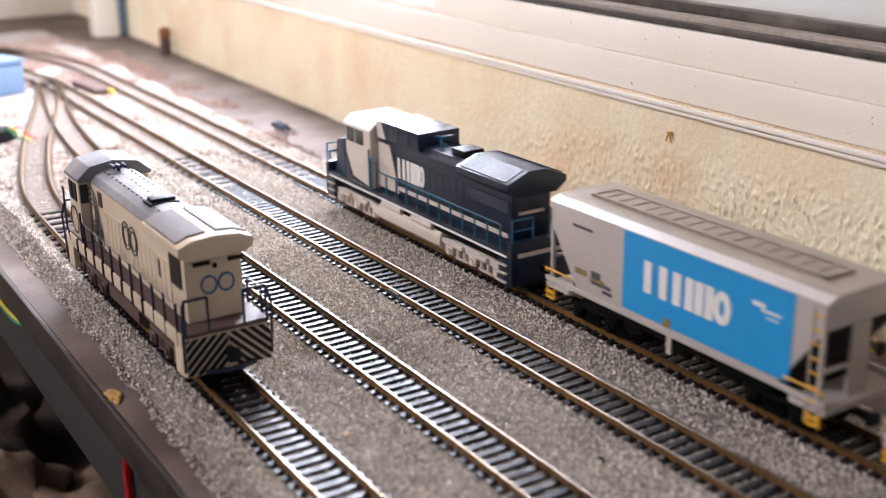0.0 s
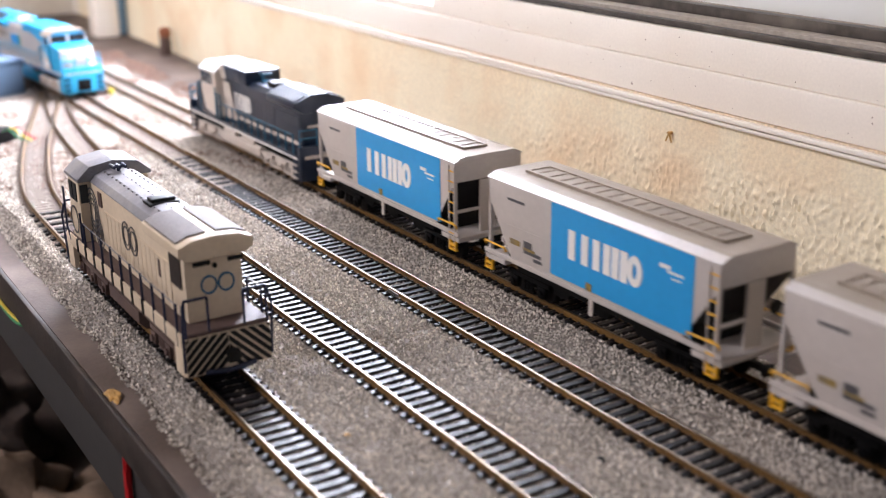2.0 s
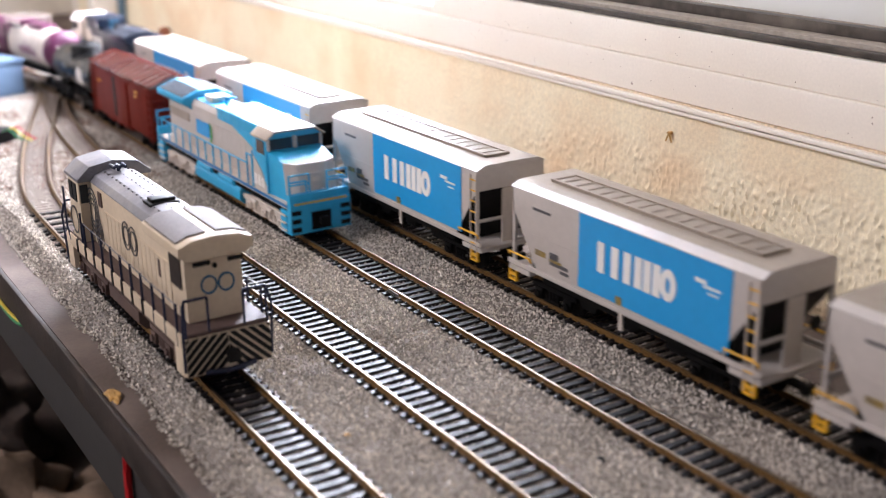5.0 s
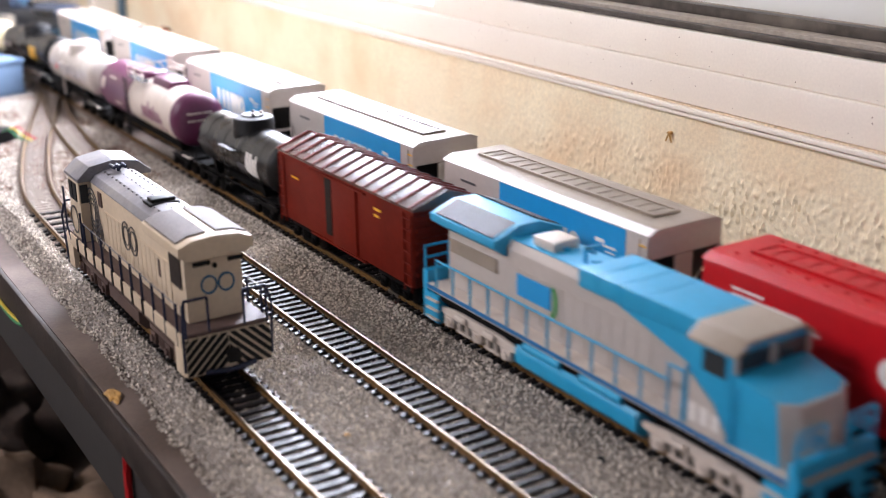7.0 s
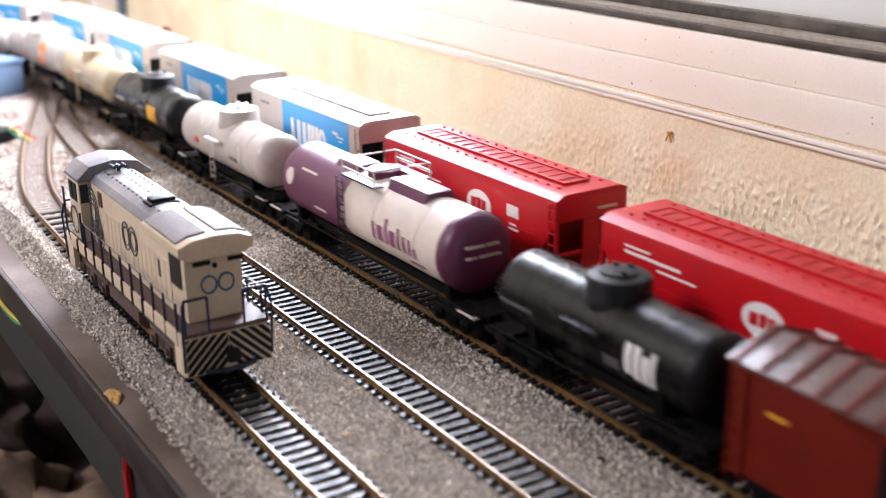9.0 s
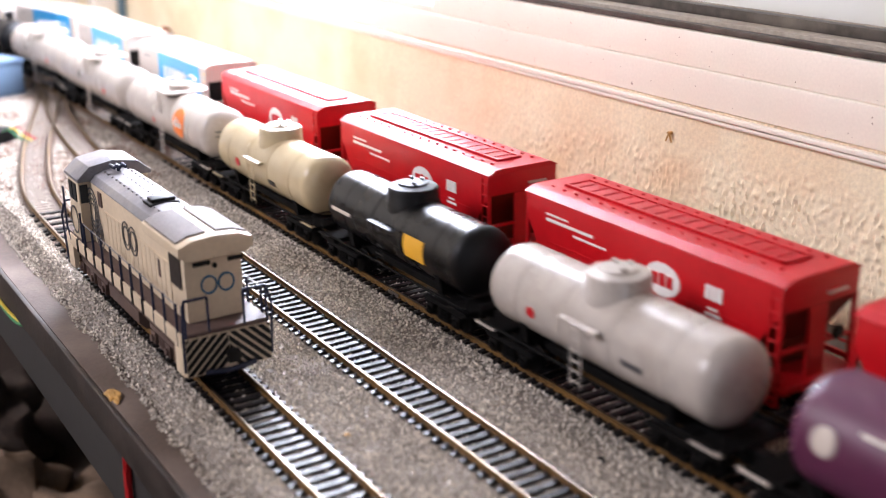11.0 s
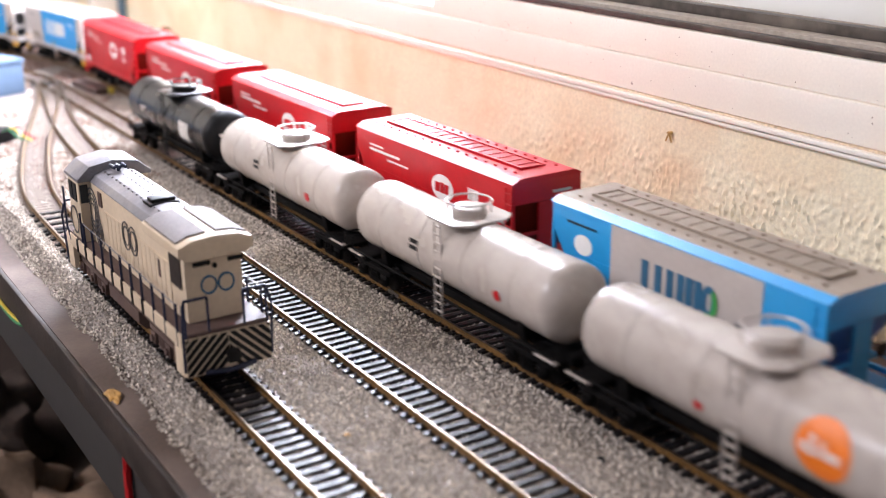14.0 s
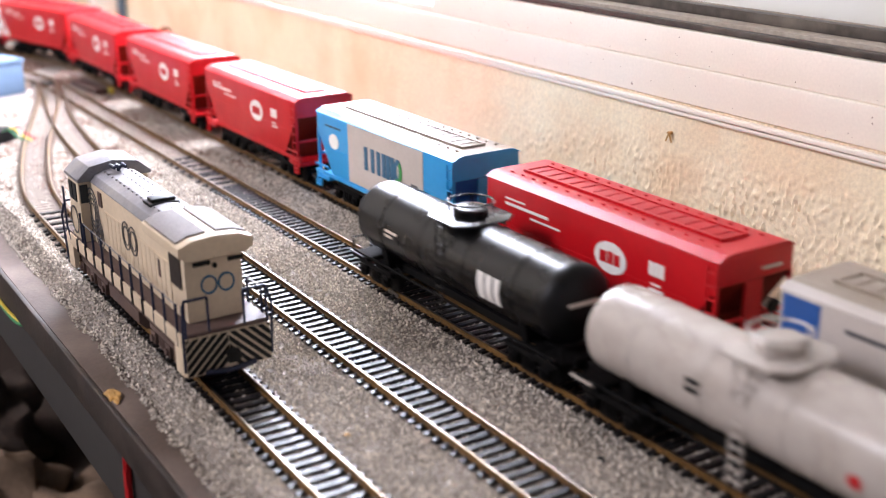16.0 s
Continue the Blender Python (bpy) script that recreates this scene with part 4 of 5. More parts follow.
def navy_loco():
    ob = big_loco("navy and white model diesel locomotive with teal handrails", NAVY, NAVY, NAVY, TEAL, UNDER, LIGHT, -1, LIGHT)
    word_blocks(ob, -0.0210, 0.0080, 0.0290, 0.0400, -0.01135, WHITE)
    bm = B()
    prism(bm, [(-0.0435, 0.0445), (-0.0300, 0.0445), (-0.0200, 0.0205), (-0.0435, 0.0205)], "y", -0.0117, -0.0111)
    part("white_flash", bm, LIGHT, ob)
    part("sill_line", boxes((-0.098, 0.098, -0.0176, -0.0172, 0.0163, 0.0173)), WHITE, ob)
    bm = B()
    prism(bm, [(-0.0427, 0.0530), (-0.0370, 0.0530), (-0.0325, 0.0452), (-0.0427, 0.0452)], "y", -0.0128, -0.0124)
    part("upper_flash", bm, LIGHT, ob)
    part("light_stripe", boxes((-0.020, 0.090, -0.0118, -0.0112, 0.0225, 0.0245)), LIGHT, ob)
    part("number_board", boxes((0.0936, 0.0941, 0.0020, 0.0055, 0.0462, 0.0495)), LIGHT, ob)
    parts("rear_mark", boxes((0.0921, 0.0926, -0.0070, 0.0070, 0.0330, 0.0345), (0.1026, 0.1029, -0.014, 0.014, 0.0165, 0.0185)), LIGHT, ob)
    bm = B()
    prism(bm, [(-0.0744, 0.0345), (-0.0670, 0.0225), (-0.0450, 0.0195), (-0.0744, 0.0195)], "y", -0.0170, -0.0164)
    part("navy_flash", bm, NAVY, ob)
    for o in ob.children:  # its cab and front hood stand taller
        if o.name.startswith(("cab", "equipment_hood", "upper_flash", "windscreen", "side_window")):
            o.data.transform(Matrix.Translation((0, 0, 0.0188)) @ Matrix.Diagonal((1, 1, 1.08, 1)) @ Matrix.Translation((0, 0, -0.0188)))
    shorten(ob, 0.88)
    return ob


def cyan_loco():
    ob = big_loco("cyan-blue and grey model diesel locomotive pulling the train", GREY_BODY, CYAN, LIGHT, CYAN, UNDER, CYAN, 1, CYAN)
    part("blue_stripe", boxes((-0.099, 0.099, -0.0175, -0.0172, 0.0170, 0.0186)), STRIPE, ob)
    part("blue_emblem", boxes((-0.0420, -0.0210, -0.01175, -0.0112, 0.0300, 0.0385)), BLUE_PANEL, ob)
    part("green_mark", ring_mark(-0.0200, 0.0335, 0.0030, 0.0060, 0.0018, -0.0114, a0=-1.6, a1=1.6), GREEN, ob)
    bm = B()
    prism(bm, [(0.0160, 0.0448), (0.0560, 0.0448), (0.0560, 0.0350)], "y", -0.0118, -0.0111)
    part("cyan_flash", bm, CYAN, ob)
    bm = B()
    prism(bm, [(0.0570, 0.0190), (0.0742, 0.0190), (0.0742, 0.0220), (0.0680, 0.0300), (0.0570, 0.0370)], "y", -0.0170, -0.0164)
    part("grey_flash", bm, GREY_BODY, ob)
    parts("white_bar", boxes((0.0585, 0.0615, -0.0173, -0.0170, 0.0215, 0.0275), (0.0635, 0.0665, -0.0173, -0.0170, 0.0215, 0.0275), (0.0685, 0.0710, -0.0173, -0.0170, 0.0215, 0.0265)), WHITE, ob)
    part("number_plate", boxes((0.0992, 0.0995, -0.0022, 0.0022, 0.0290, 0.0312)), LIGHT, ob)
    part("pilot_plate", boxes((0.1026, 0.1034, -0.0172, 0.0172, 0.0030, 0.0205), bevel=0.0003), CYAN, ob)
    # Black plates paint the shade of the coupler pocket and the step gaps.
    part("coupler_pocket", boxes((0.1035, 0.1039, -0.0055, 0.0055, 0.0045, 0.0140)), BLACK, ob)
    for y in (-0.0140, 0.0140):
        for z in (0.0045, 0.0090, 0.0135):
            part("step_gap", boxes((0.1035, 0.1038, y - 0.0026, y + 0.0026, z, z + 0.0024)), BLACK, ob)
    part("yellow_stripe", boxes((0.1035, 0.1038, -0.0150, 0.0150, 0.0188, 0.0197)), YELLOW, ob)
    shorten(ob, 0.97)
    return ob


def boxcar():
    ob = thing("boxcar", "dark red model boxcar with a ribbed silver roof", "model wagon")
    w, L = 0.0165, 0.0665
    part("body", boxes((-L, L, -w, w, 0.0120, 0.0465), bevel=0.0004), BOX_RED, ob)
    bm = B()
    prism(bm, [(-w - 0.0008, 0.0462), (w + 0.0008, 0.0462), (w + 0.0008, 0.0474), (0.0, 0.0535), (-w - 0.0008, 0.0474)], "x", -L - 0.0010, L + 0.0010, 0.0002)
    part("roof", bm, BOX_ROOF, ob)
    for k in range(14):
        x = -L + 0.002 + k * (2 * L - 0.004) / 13
        bm = B()
        prism(bm, [(-w - 0.0010, 0.0470), (w + 0.0010, 0.0470), (w + 0.0010, 0.0480), (0.0, 0.0545), (-w - 0.0010, 0.0480)], "x", x - 0.0008, x + 0.0008)
        part("roof_rib", bm, BOX_RED, ob, "dark roof rib")
    for s in (-1, 1):
        part("door", boxes((-0.0070, 0.0170, s * w - 0.0010, s * w + 0.0010, 0.0125, 0.0440), bevel=0.0003), BOX_RED, ob)
        # Shade inside the open door slot, put on as a black strip.
        part("door_gap", boxes((-0.0130, -0.0072, s * w - 0.0012, s * w + 0.0012, 0.0160, 0.0435)), BLACK, ob, "black strip standing for the shaded open door slot")
        parts("door_rail", boxes((-0.0300, 0.0250, s * w - 0.0012, s * w + 0.0012, 0.0438, 0.0448), (-0.0300, 0.0250, s * w - 0.0012, s * w + 0.0012, 0.0115, 0.0125)), BOX_RED, ob)
        bm = B()
        for k in range(6):
            z = 0.0170 + 0.005 * k
            x0, x1 = sorted((s * L, s * (L + 0.0010)))
            box(bm, x0, x1, -w + 0.001, w - 0.001, z, z + 0.0020, 0.0003)
        parts("end_rib", bm, BOX_RED, ob)
        part("ladder", ladder(s * (L - 0.004), -w - 0.0006, 0.0100, 0.0450, 0.0060, 7), [BOX_RED, BOX_RED], ob)
        bogie(ob, s * 0.045)
    parts("yellow_mark", boxes((0.0330, 0.0390, -w - 0.0003, -w, 0.0390, 0.0402), (0.0330, 0.0370, -w - 0.0003, -w, 0.0360, 0.0372), (-0.0520, -0.0440, -w - 0.0003, -w, 0.0350, 0.0360)), YELLOW, ob)
    part("underframe", boxes((-L + 0.002, L - 0.002, -0.006, 0.006, 0.0090, 0.0119)), UNDER, ob)
    couplers(ob, 0.0665)
    return ob


def tank(label, mat, half, radius, zc, top, end_mat=None, group="tank wagons", rail_mat=None, barrel_half=None):
    """A tank wagon; top is "dome", "platform" or "both"."""
    ob = thing("tank_wagon", label, "model wagon", group)
    bh = barrel_half or half - 0.005
    e = end_mat or mat
    bm = B()
    lathe(bm, [(-bh + 0.0068, radius), (bh - 0.0068, radius)], "x", (0, 0, zc), 48)
    part("barrel", bm, mat, ob)
    for s in (-1, 1):
        bm = B()
        lathe(bm, [(s * (bh - 0.0070 + 0.0074 * math.sin(a)), (radius + 0.0001) * math.cos(a) ** 0.62) for a in (0.0, 0.18, 0.36, 0.55, 0.75, 0.95, 1.15, 1.35, 1.52)], "x", (0, 0, zc), 48)
        part("tank_end", bm, e, ob)
    for x in (-bh * 0.66, -bh * 0.22, bh * 0.22, bh * 0.66):
        bm = B()
        lathe(bm, [(x - 0.0005, radius + 0.00025), (x + 0.0005, radius + 0.00025)], "x", (0, 0, zc), 40)
        part("barrel_band", bm, mat, ob)
    zt = zc + radius
    r = rail_mat or mat
    if top == "dome":
        bm = B()
        lathe(bm, [(zt - 0.008, 0.0120), (zt - 0.0022, 0.0120), (zt - 0.0016, 0.0116), (zt + 0.0038, 0.0116), (zt + 0.0050, 0.0108), (zt + 0.0055, 0.0088), (zt + 0.0058, 0.0070), (zt + 0.0066, 0.0066), (zt + 0.0068, 0.002)], "z", (0, 0, 0), 28)
        part("dome", bm, e if mat is TANK_BLACK else mat, ob)
        bm = B()
        for x, y in ((-0.0045, 0.002), (0.0045, -0.002), (0.0, 0.005)):
            rod(bm, (x, y, zt + 0.0055), (x, y, zt + 0.0078), 0.0011, 10)
        parts("valve", bm, e if mat is TANK_BLACK else mat, ob)
        for y in (-1, 1):
            part("side_platform", boxes((-0.010, 0.010, *sorted((y * (radius + 0.0003), y * (radius + 0.0035))), zc + 0.0040, zc + 0.0048)), r, ob)
            part("ladder", ladder(0.0, y * (radius + 0.0030), 0.0110, zc + 0.0045, 0.0055, 6, r=0.0003), [r, r], ob)
    if top == "platform":
        bm = B()
        n = [(-0.0140, -0.0090), (-0.0090, -0.0150), (0.0090, -0.0150), (0.0140, -0.0090), (0.0140, 0.0090), (0.0090, 0.0150), (-0.0090, 0.0150), (-0.0140, 0.0090)]
        prism(bm, n, "z", zt + 0.0002, zt + 0.0012, 0.0002)
        part("walkway_plate", bm, r, ob)
        bm = B()
        lathe(bm, [(zt - 0.003, 0.0075), (zt + 0.0040, 0.0075), (zt + 0.0048, 0.0066), (zt + 0.0052, 0.003)], "z", (0, 0, 0), 24)
        part("manhole", bm, mat, ob)
        bm = B()
        k = 20
        loop = [(0.0095 * math.cos(a * math.tau / k), 0.0095 * math.sin(a * math.tau / k), zt + 0.0072) for a in range(k + 1)]
        wire(bm, loop, 0.00045)
        for a in range(0, k, 4):
            wire(bm, [loop[a], (loop[a][0], loop[a][1], zt + 0.0008)], 0.0004)
        part("ring_rail", bm, r, ob)
        for y in (-1, 1):
            part("ladder", ladder(0.0, y * 0.0155, 0.0060, zt + 0.0005, 0.0050, 11), [r, r], ob)
    # frame
    bm = B()
    box(bm, -half, half, -0.0045, 0.0045, 0.0085, 0.0120, 0.0003)
    for s in (-1, 1):
        x0, x1 = sorted((s * half, s * (half - 0.014)))
        box(bm, x0, x1, -0.0150, 0.0150, 0.0105, 0.0125, 0.0003)
        prism(bm, [(-0.011, 0.0120), (0.011, 0.0120), (0.013, zc - 0.006), (-0.013, zc - 0.006)], "x", s * (half - 0.026) - 0.002, s * (half - 0.026) + 0.002)
        rod(bm, (-half + 0.002, s * 0.0145, 0.0135), (half - 0.002, s * 0.0145, 0.0135), 0.0006)
    part("underframe", bm, UNDER, ob)
    for s in (-1, 1):
        bogie(ob, s * (half - 0.0195))
        bm = B()
        x = s * (half - 0.0005)
        wire(bm, [(x, -0.0140, 0.0125), (x, -0.0140, 0.0190), (x, 0.0140, 0.0190), (x, 0.0140, 0.0125)], 0.0004)
        part("end_rail", bm, BLACK, ob)
        part("end_step", boxes((*sorted((s * (half - 0.012), s * half)), -0.0160, -0.0135, 0.0125, 0.0131)), r, ob)
    couplers(ob, half + 0.0005)
    return ob


def on_barrel(ob, name, x0, x1, a0, a1, radius, zc, mat):
    """A painted patch that wraps the near side of a barrel between two angles in degrees above the middle."""
    bm = B()
    rows = []
    for k in range(9):
        a = radians(a0 + (a1 - a0) * k / 8)
        rows.append([bm.verts.new((x, -(radius + d) * math.cos(a), zc + (radius + d) * math.sin(a))) for x in (x0, x1) for d in (0.0001, 0.0004)])
    for p, q in zip(rows, rows[1:]):
        for i, j in ((0, 2), (3, 1), (1, 0), (2, 3)):
            bm.faces.new((p[i], p[j], q[j], q[i]))
    bm.faces.new((rows[0][0], rows[0][1], rows[0][3], rows[0][2])), bm.faces.new((rows[-1][0], rows[-1][2], rows[-1][3], rows[-1][1]))
    return part(name, bm, mat, ob)


def disc_on_barrel(ob, name, cx, ca, rx, ra, radius, zc, mat):
    """A round painted patch that follows the curve of a barrel."""
    bm = B()
    n = 32

    def at(f, k, lift):
        a = radians(ca + ra * f * math.sin(k * math.tau / n))
        return bm.verts.new((cx + rx * f * math.cos(k * math.tau / n), -(radius + lift) * math.cos(a), zc + (radius + lift) * math.sin(a)))
    rings = [[at(f, k, lift) for k in range(n)] for f, lift in ((0.12, 0.0004), (0.4, 0.0004), (0.7, 0.0004), (1.0, 0.0004), (1.0, -0.0004))]
    bm.faces.new(rings[0])
    for p, q in zip(rings, rings[1:]):
        for k in range(n):
            bm.faces.new((p[k], p[(k + 1) % n], q[(k + 1) % n], q[k]))
    return part(name, bm, mat, ob)


def clip_z(q, lo, hi):
    """A polygon of (y, z) cut to a band of heights."""
    for edge, sign in ((lo, 1), (hi, -1)):
        out = []
        for (y0, z0), (y1, z1) in zip(q, q[1:] + q[:1]):
            d0, d1 = sign * (z0 - edge), sign * (z1 - edge)
            if d0 >= 0:
                out.append((y0, z0))
            if (d0 > 0 > d1) or (d0 < 0 < d1):
                t = d0 / (d0 - d1)
                out.append((y0 + t * (y1 - y0), z0 + t * (z1 - z0)))
        q = out
    return q


def white_loco():
    """The parked diesel; its cab is at the far end."""
    ob = thing("diesel_locomotive", "cream model diesel locomotive with dark blue handrails, parked on the siding", "model locomotive")
    # walkway, sills and frame
    part("walkway", boxes((-0.0788, 0.0788, -0.0164, 0.0164, 0.0168, 0.0182), bevel=0.0003), BROWN, ob)
    for y in (-0.0166, 0.0166):
        part("side_sill", boxes((-0.076, 0.076, y - 0.0005, y + 0.0005, 0.0128, 0.0176), bevel=0.0002), CREAM, ob)
        bm = B()
        for k in range(8):
            x = -0.060 + 0.0131 * k
            box(bm, x, x + 0.0024, y - 0.0008, y + 0.0008, 0.0126, 0.0178)
        parts("sill_bar", bm, BLACK, ob)
    part("underframe", boxes((-0.074, 0.074, -0.0150, 0.0150, 0.0095, 0.0127), bevel=0.0003), BROWN, ob)
    bm = B()
    prism(bm, [(-0.0155, 0.0050), (-0.0125, 0.0025), (0.0125, 0.0025), (0.0155, 0.0050), (0.0155, 0.0094), (-0.0155, 0.0094)], "x", -0.020, 0.020, 0.0005)
    part("fuel_tank", bm, BROWN, ob)
    for cx in (-0.050, 0.050):
        bogie(ob, cx, 0.034, 3, BROWN)
    couplers(ob, 0.0785)
    # long hood with a softly crowned roof
    arch = [(-0.0112, 0.0420), (-0.0090, 0.0442), (-0.0045, 0.0456), (0.0, 0.0460), (0.0045, 0.0456), (0.0090, 0.0442), (0.0112, 0.0420)]
    bm = B()
    prism(bm, [(-0.0112, 0.0182), (0.0112, 0.0182)] + [(0.0112, 0.0418), (-0.0112, 0.0418)], "x", -0.050, 0.0690, 0.0004)
    part("long_hood", bm, CREAM, ob)
    bm = B()
    prism(bm, [(-0.0112, 0.0419), (0.0112, 0.0419)] + arch[::-1][:-1] + [arch[0]], "x", -0.050, 0.0330, 0.0002)
    part("hood_roof", bm, LOCO_GREY, ob, "dusty grey hood roof")
    bm = B()
    for k in range(14):
        x = -0.044 + 0.0055 * k
        for y in (-0.0052, 0.0, 0.0052):
            z = 0.0460 - 8.0 * y * y * 1.2
            box(bm, x, x + 0.0010, y - 0.0003, y + 0.0003, z - 0.0004, z + 0.0002)
    tagged(part("roof_hinges", bm, LOCO_GREY, ob), kind="stuff")
    part("exhaust", boxes((0.0130, 0.0190, -0.0050, 0.0050, 0.0450, 0.0474), (0.0115, 0.0205, -0.0064, 0.0064, 0.0450, 0.0462), bevel=0.0004), BLACK, ob)
    bm = B()
    rod(bm, (-0.0400, 0.0, 0.0455), (-0.0400, 0.0, 0.0478), 0.0008)
    for y in (-0.0025, 0.0, 0.0025):
        rod(bm, (-0.0435, y, 0.0478), (-0.0375, y, 0.0478), 0.0007)
    wire(bm, [(-0.0400, -0.003, 0.0478), (-0.0400, 0.003, 0.0478)], 0.0007)
    part("horn", bm, BLUE_RAIL, ob)
    # radiator cap
    bm = B()
    prism(bm, [(-0.0112, 0.0395), (0.0112, 0.0395), (0.0146, 0.0412), (0.0146, 0.0442), (0.0090, 0.0461), (0.0, 0.0467), (-0.0090, 0.0461), (-0.0146, 0.0442), (-0.0146, 0.0412)], "x", 0.0335, 0.0740, 0.0006)
    part("radiator_housing", bm, CREAM, ob)
    for s in (-1, 1):
        bm = B()
        prism(bm, [(s * 0.0136, 0.0444), (s * 0.0088, 0.0460), (s * 0.0020, 0.0464), (s * 0.0020, 0.0471), (s * 0.0088, 0.0467), (s * 0.0136, 0.0451)], "x", 0.0350, 0.0690)
        part("radiator_grille", bm, MESHY, ob, "fine grey mesh radiator grille")
    # rear face: number boards, lamps, emblem
    part("number_board", boxes((0.0738, 0.0745, -0.0095, -0.0030, 0.0378, 0.0392)), BLACK, ob)
    part("number_board", boxes((0.0738, 0.0745, 0.0040, 0.0100, 0.0378, 0.0392)), BLACK, ob)
    bm = B()
    for z in (0.0358, 0.0392):
        rod(bm, (0.0688, 0.0005, z), (0.0698, 0.0005, z), 0.0009, 12)
    parts("headlight", bm, BLACK, ob)
    bm = B()
    for cy in (-0.0022, 0.0046):
        q = []
        for k in range(25):
            a = math.tau * k / 24
            q.append((0.0693, cy + 0.0030 * math.cos(a), 0.0298 + 0.0028 * math.sin(a)))
        wire(bm, q, 0.0004)
    part("rear_emblem", bm, LOGO_BLUE, ob, "blue ring emblem on the rear")
    for y in (-0.0114, 0.0114):
        part("side_window", boxes((0.0540, 0.0655, y - 0.0003, y + 0.0003, 0.0285, 0.0385)), BOARD_EDGE, ob, "dark brown rear side grille")
        part("side_vent", boxes((0.0400, 0.0425, y - 0.0003, y + 0.0003, 0.0270, 0.0330)), BROWN, ob)
        part("side_vent", boxes((-0.0360, -0.0310, y - 0.0003, y + 0.0003, 0.0350, 0.0405)), BROWN, ob)
        bm = B()
        for k in range(15):
            x = -0.030 + 0.0056 * k
            box(bm, x, x + 0.0050, y - 0.0002, y + 0.0002, 0.0200, 0.0345)
        parts("hood_door", bm, CREAM, ob)
        for cx, rr, cz in ((-0.0455, 0.0095, 0.0305), (-0.0385, 0.0060, 0.0235), (0.0020, 0.0052, 0.0320), (0.0110, 0.0052, 0.0320)):
            s = 1 if y > 0 else -1
            for k in range(4 if rr > 0.0055 else 2):
                part("ring_print", ring_mark(cx, cz, rr - (0.0019 if rr > 0.0055 else 0.0016) * k, rr - (0.0019 if rr > 0.0055 else 0.0016) * k, 0.00045, y + (0.0006 if s > 0 else -0.0003)), PRINT_GREY, ob)
    # cab and short hood
    bm = B()
    prism(bm, [(-0.0160, 0.0182), (0.0160, 0.0182), (0.0160, 0.0425), (-0.0160, 0.0425)], "x", -0.0670, -0.0502, 0.0004)
    part("cab", bm, CREAM, ob)
    bm = B()
    prism(bm, [(-0.0168, 0.0420), (0.0168, 0.0420), (0.0168, 0.0432), (0.0110, 0.0475), (0.0, 0.0490), (-0.0110, 0.0475), (-0.0168, 0.0432)], "x", -0.0690, -0.0470, 0.0003)
    part("cab_roof", bm, LOCO_GREY, ob, "dusty grey arched cab roof")
    for y in (-0.0162, 0.0162):
        for x in (-0.0645, -0.0585):
            part("cab_window", boxes((x, x + 0.0048, y - 0.0003, y + 0.0003, 0.0335, 0.0405)), GLASS_DARK, ob)
        part("ring_print", ring_mark(-0.0600, 0.0255, 0.0060, 0.0055, 0.0007, y + (0.0006 if y > 0 else -0.0002)), PRINT_GREY, ob)
    part("cab_rear_window", boxes((-0.0502, -0.0497, -0.0155, -0.0120, 0.0335, 0.0405)), GLASS_DARK, ob)
    part("short_hood", boxes((-0.0745, -0.0668, -0.0110, 0.0110, 0.0182, 0.0360), bevel=0.0008), CREAM, ob)
    # end platforms with chevrons
    for s in (-1, 1):
        x0, x1 = sorted((s * 0.0760, s * 0.0790))
        part("pilot", boxes((x0, x1, -0.0168, 0.0168, 0.0040, 0.0166), bevel=0.0004), CREAM, ob)
        bm = B()
        a = s * 0.0791
        for k in range(9):
            for e in (-1, 1):
                top = 0.0075 + 0.0030 * k
                q = clip_z([(e * 0.0002, top), (e * 0.0002, top + 0.0019), (e * 0.0166, top - 0.0115), (e * 0.0166, top - 0.0134)], 0.0045, 0.0164)
                if len(q) > 2:
                    prism(bm, q, "x", *sorted((a, a + s * 0.0003)))
        parts("chevron", bm, BLACK, ob, "black warning chevrons")
        for y in (-1, 1):
            part("corner_steps", boxes((*sorted((s * 0.0680, s * 0.0765)), *sorted((y * 0.0150, y * 0.0172)), 0.0035, 0.0128), bevel=0.0003), CREAM, ob)
        x = s * 0.0785
        for y in (-1, 1):
            part("end_handrail", rail_line([[(x, y * 0.0160, 0.0170), (x, y * 0.0160, 0.0290), (x, y * 0.0070, 0.0290), (x, y * 0.0070, 0.0175)]], 0.0005), BLUE_RAIL, ob)
            part("corner_rail", rail_line([[(x, y * 0.0172, 0.0060), (s * 0.0800, y * 0.0175, 0.0230), (x, y * 0.0165, 0.0280)]], 0.0005), BLUE_RAIL, ob)
        part("hose_bar", rail_line([[(s * 0.0800, -0.0100, 0.0050), (s * 0.0806, 0.0, 0.0042), (s * 0.0800, 0.0100, 0.0050)]], 0.0009), BLUE_RAIL, ob)
    for y in (-0.0168, 0.0168):
        for x in np.linspace(-0.046, 0.072, 10):
            part("stanchion", rail_line([[(x, y, 0.0130), (x, y, 0.0268)]], 0.00055), BLUE_RAIL, ob)
        part("hand_wire", rail_line([[(-0.046, y, 0.0265), (0.072, y, 0.0265)]], 0.00025), LOCO_GREY, ob)
        for pts in ([(-0.0700, y, 0.0150), (-0.0735, y * 1.02, 0.0200), (-0.0735, y * 1.02, 0.0360)], [(-0.0500, y, 0.0182), (-0.0500, y, 0.0300)]):
            part("cab_grab_rail", rail_line([pts], 0.0005), BLUE_RAIL, ob)
    return ob


parked = white_loco()
for o in parked.children:  # the body sits high on its bogies
    if not o.name.startswith("bogie"):
        o.data.transform(Matrix.Translation((0, 0, 0.0010)) @ Matrix.Diagonal((1, 1, 1.2, 1)))
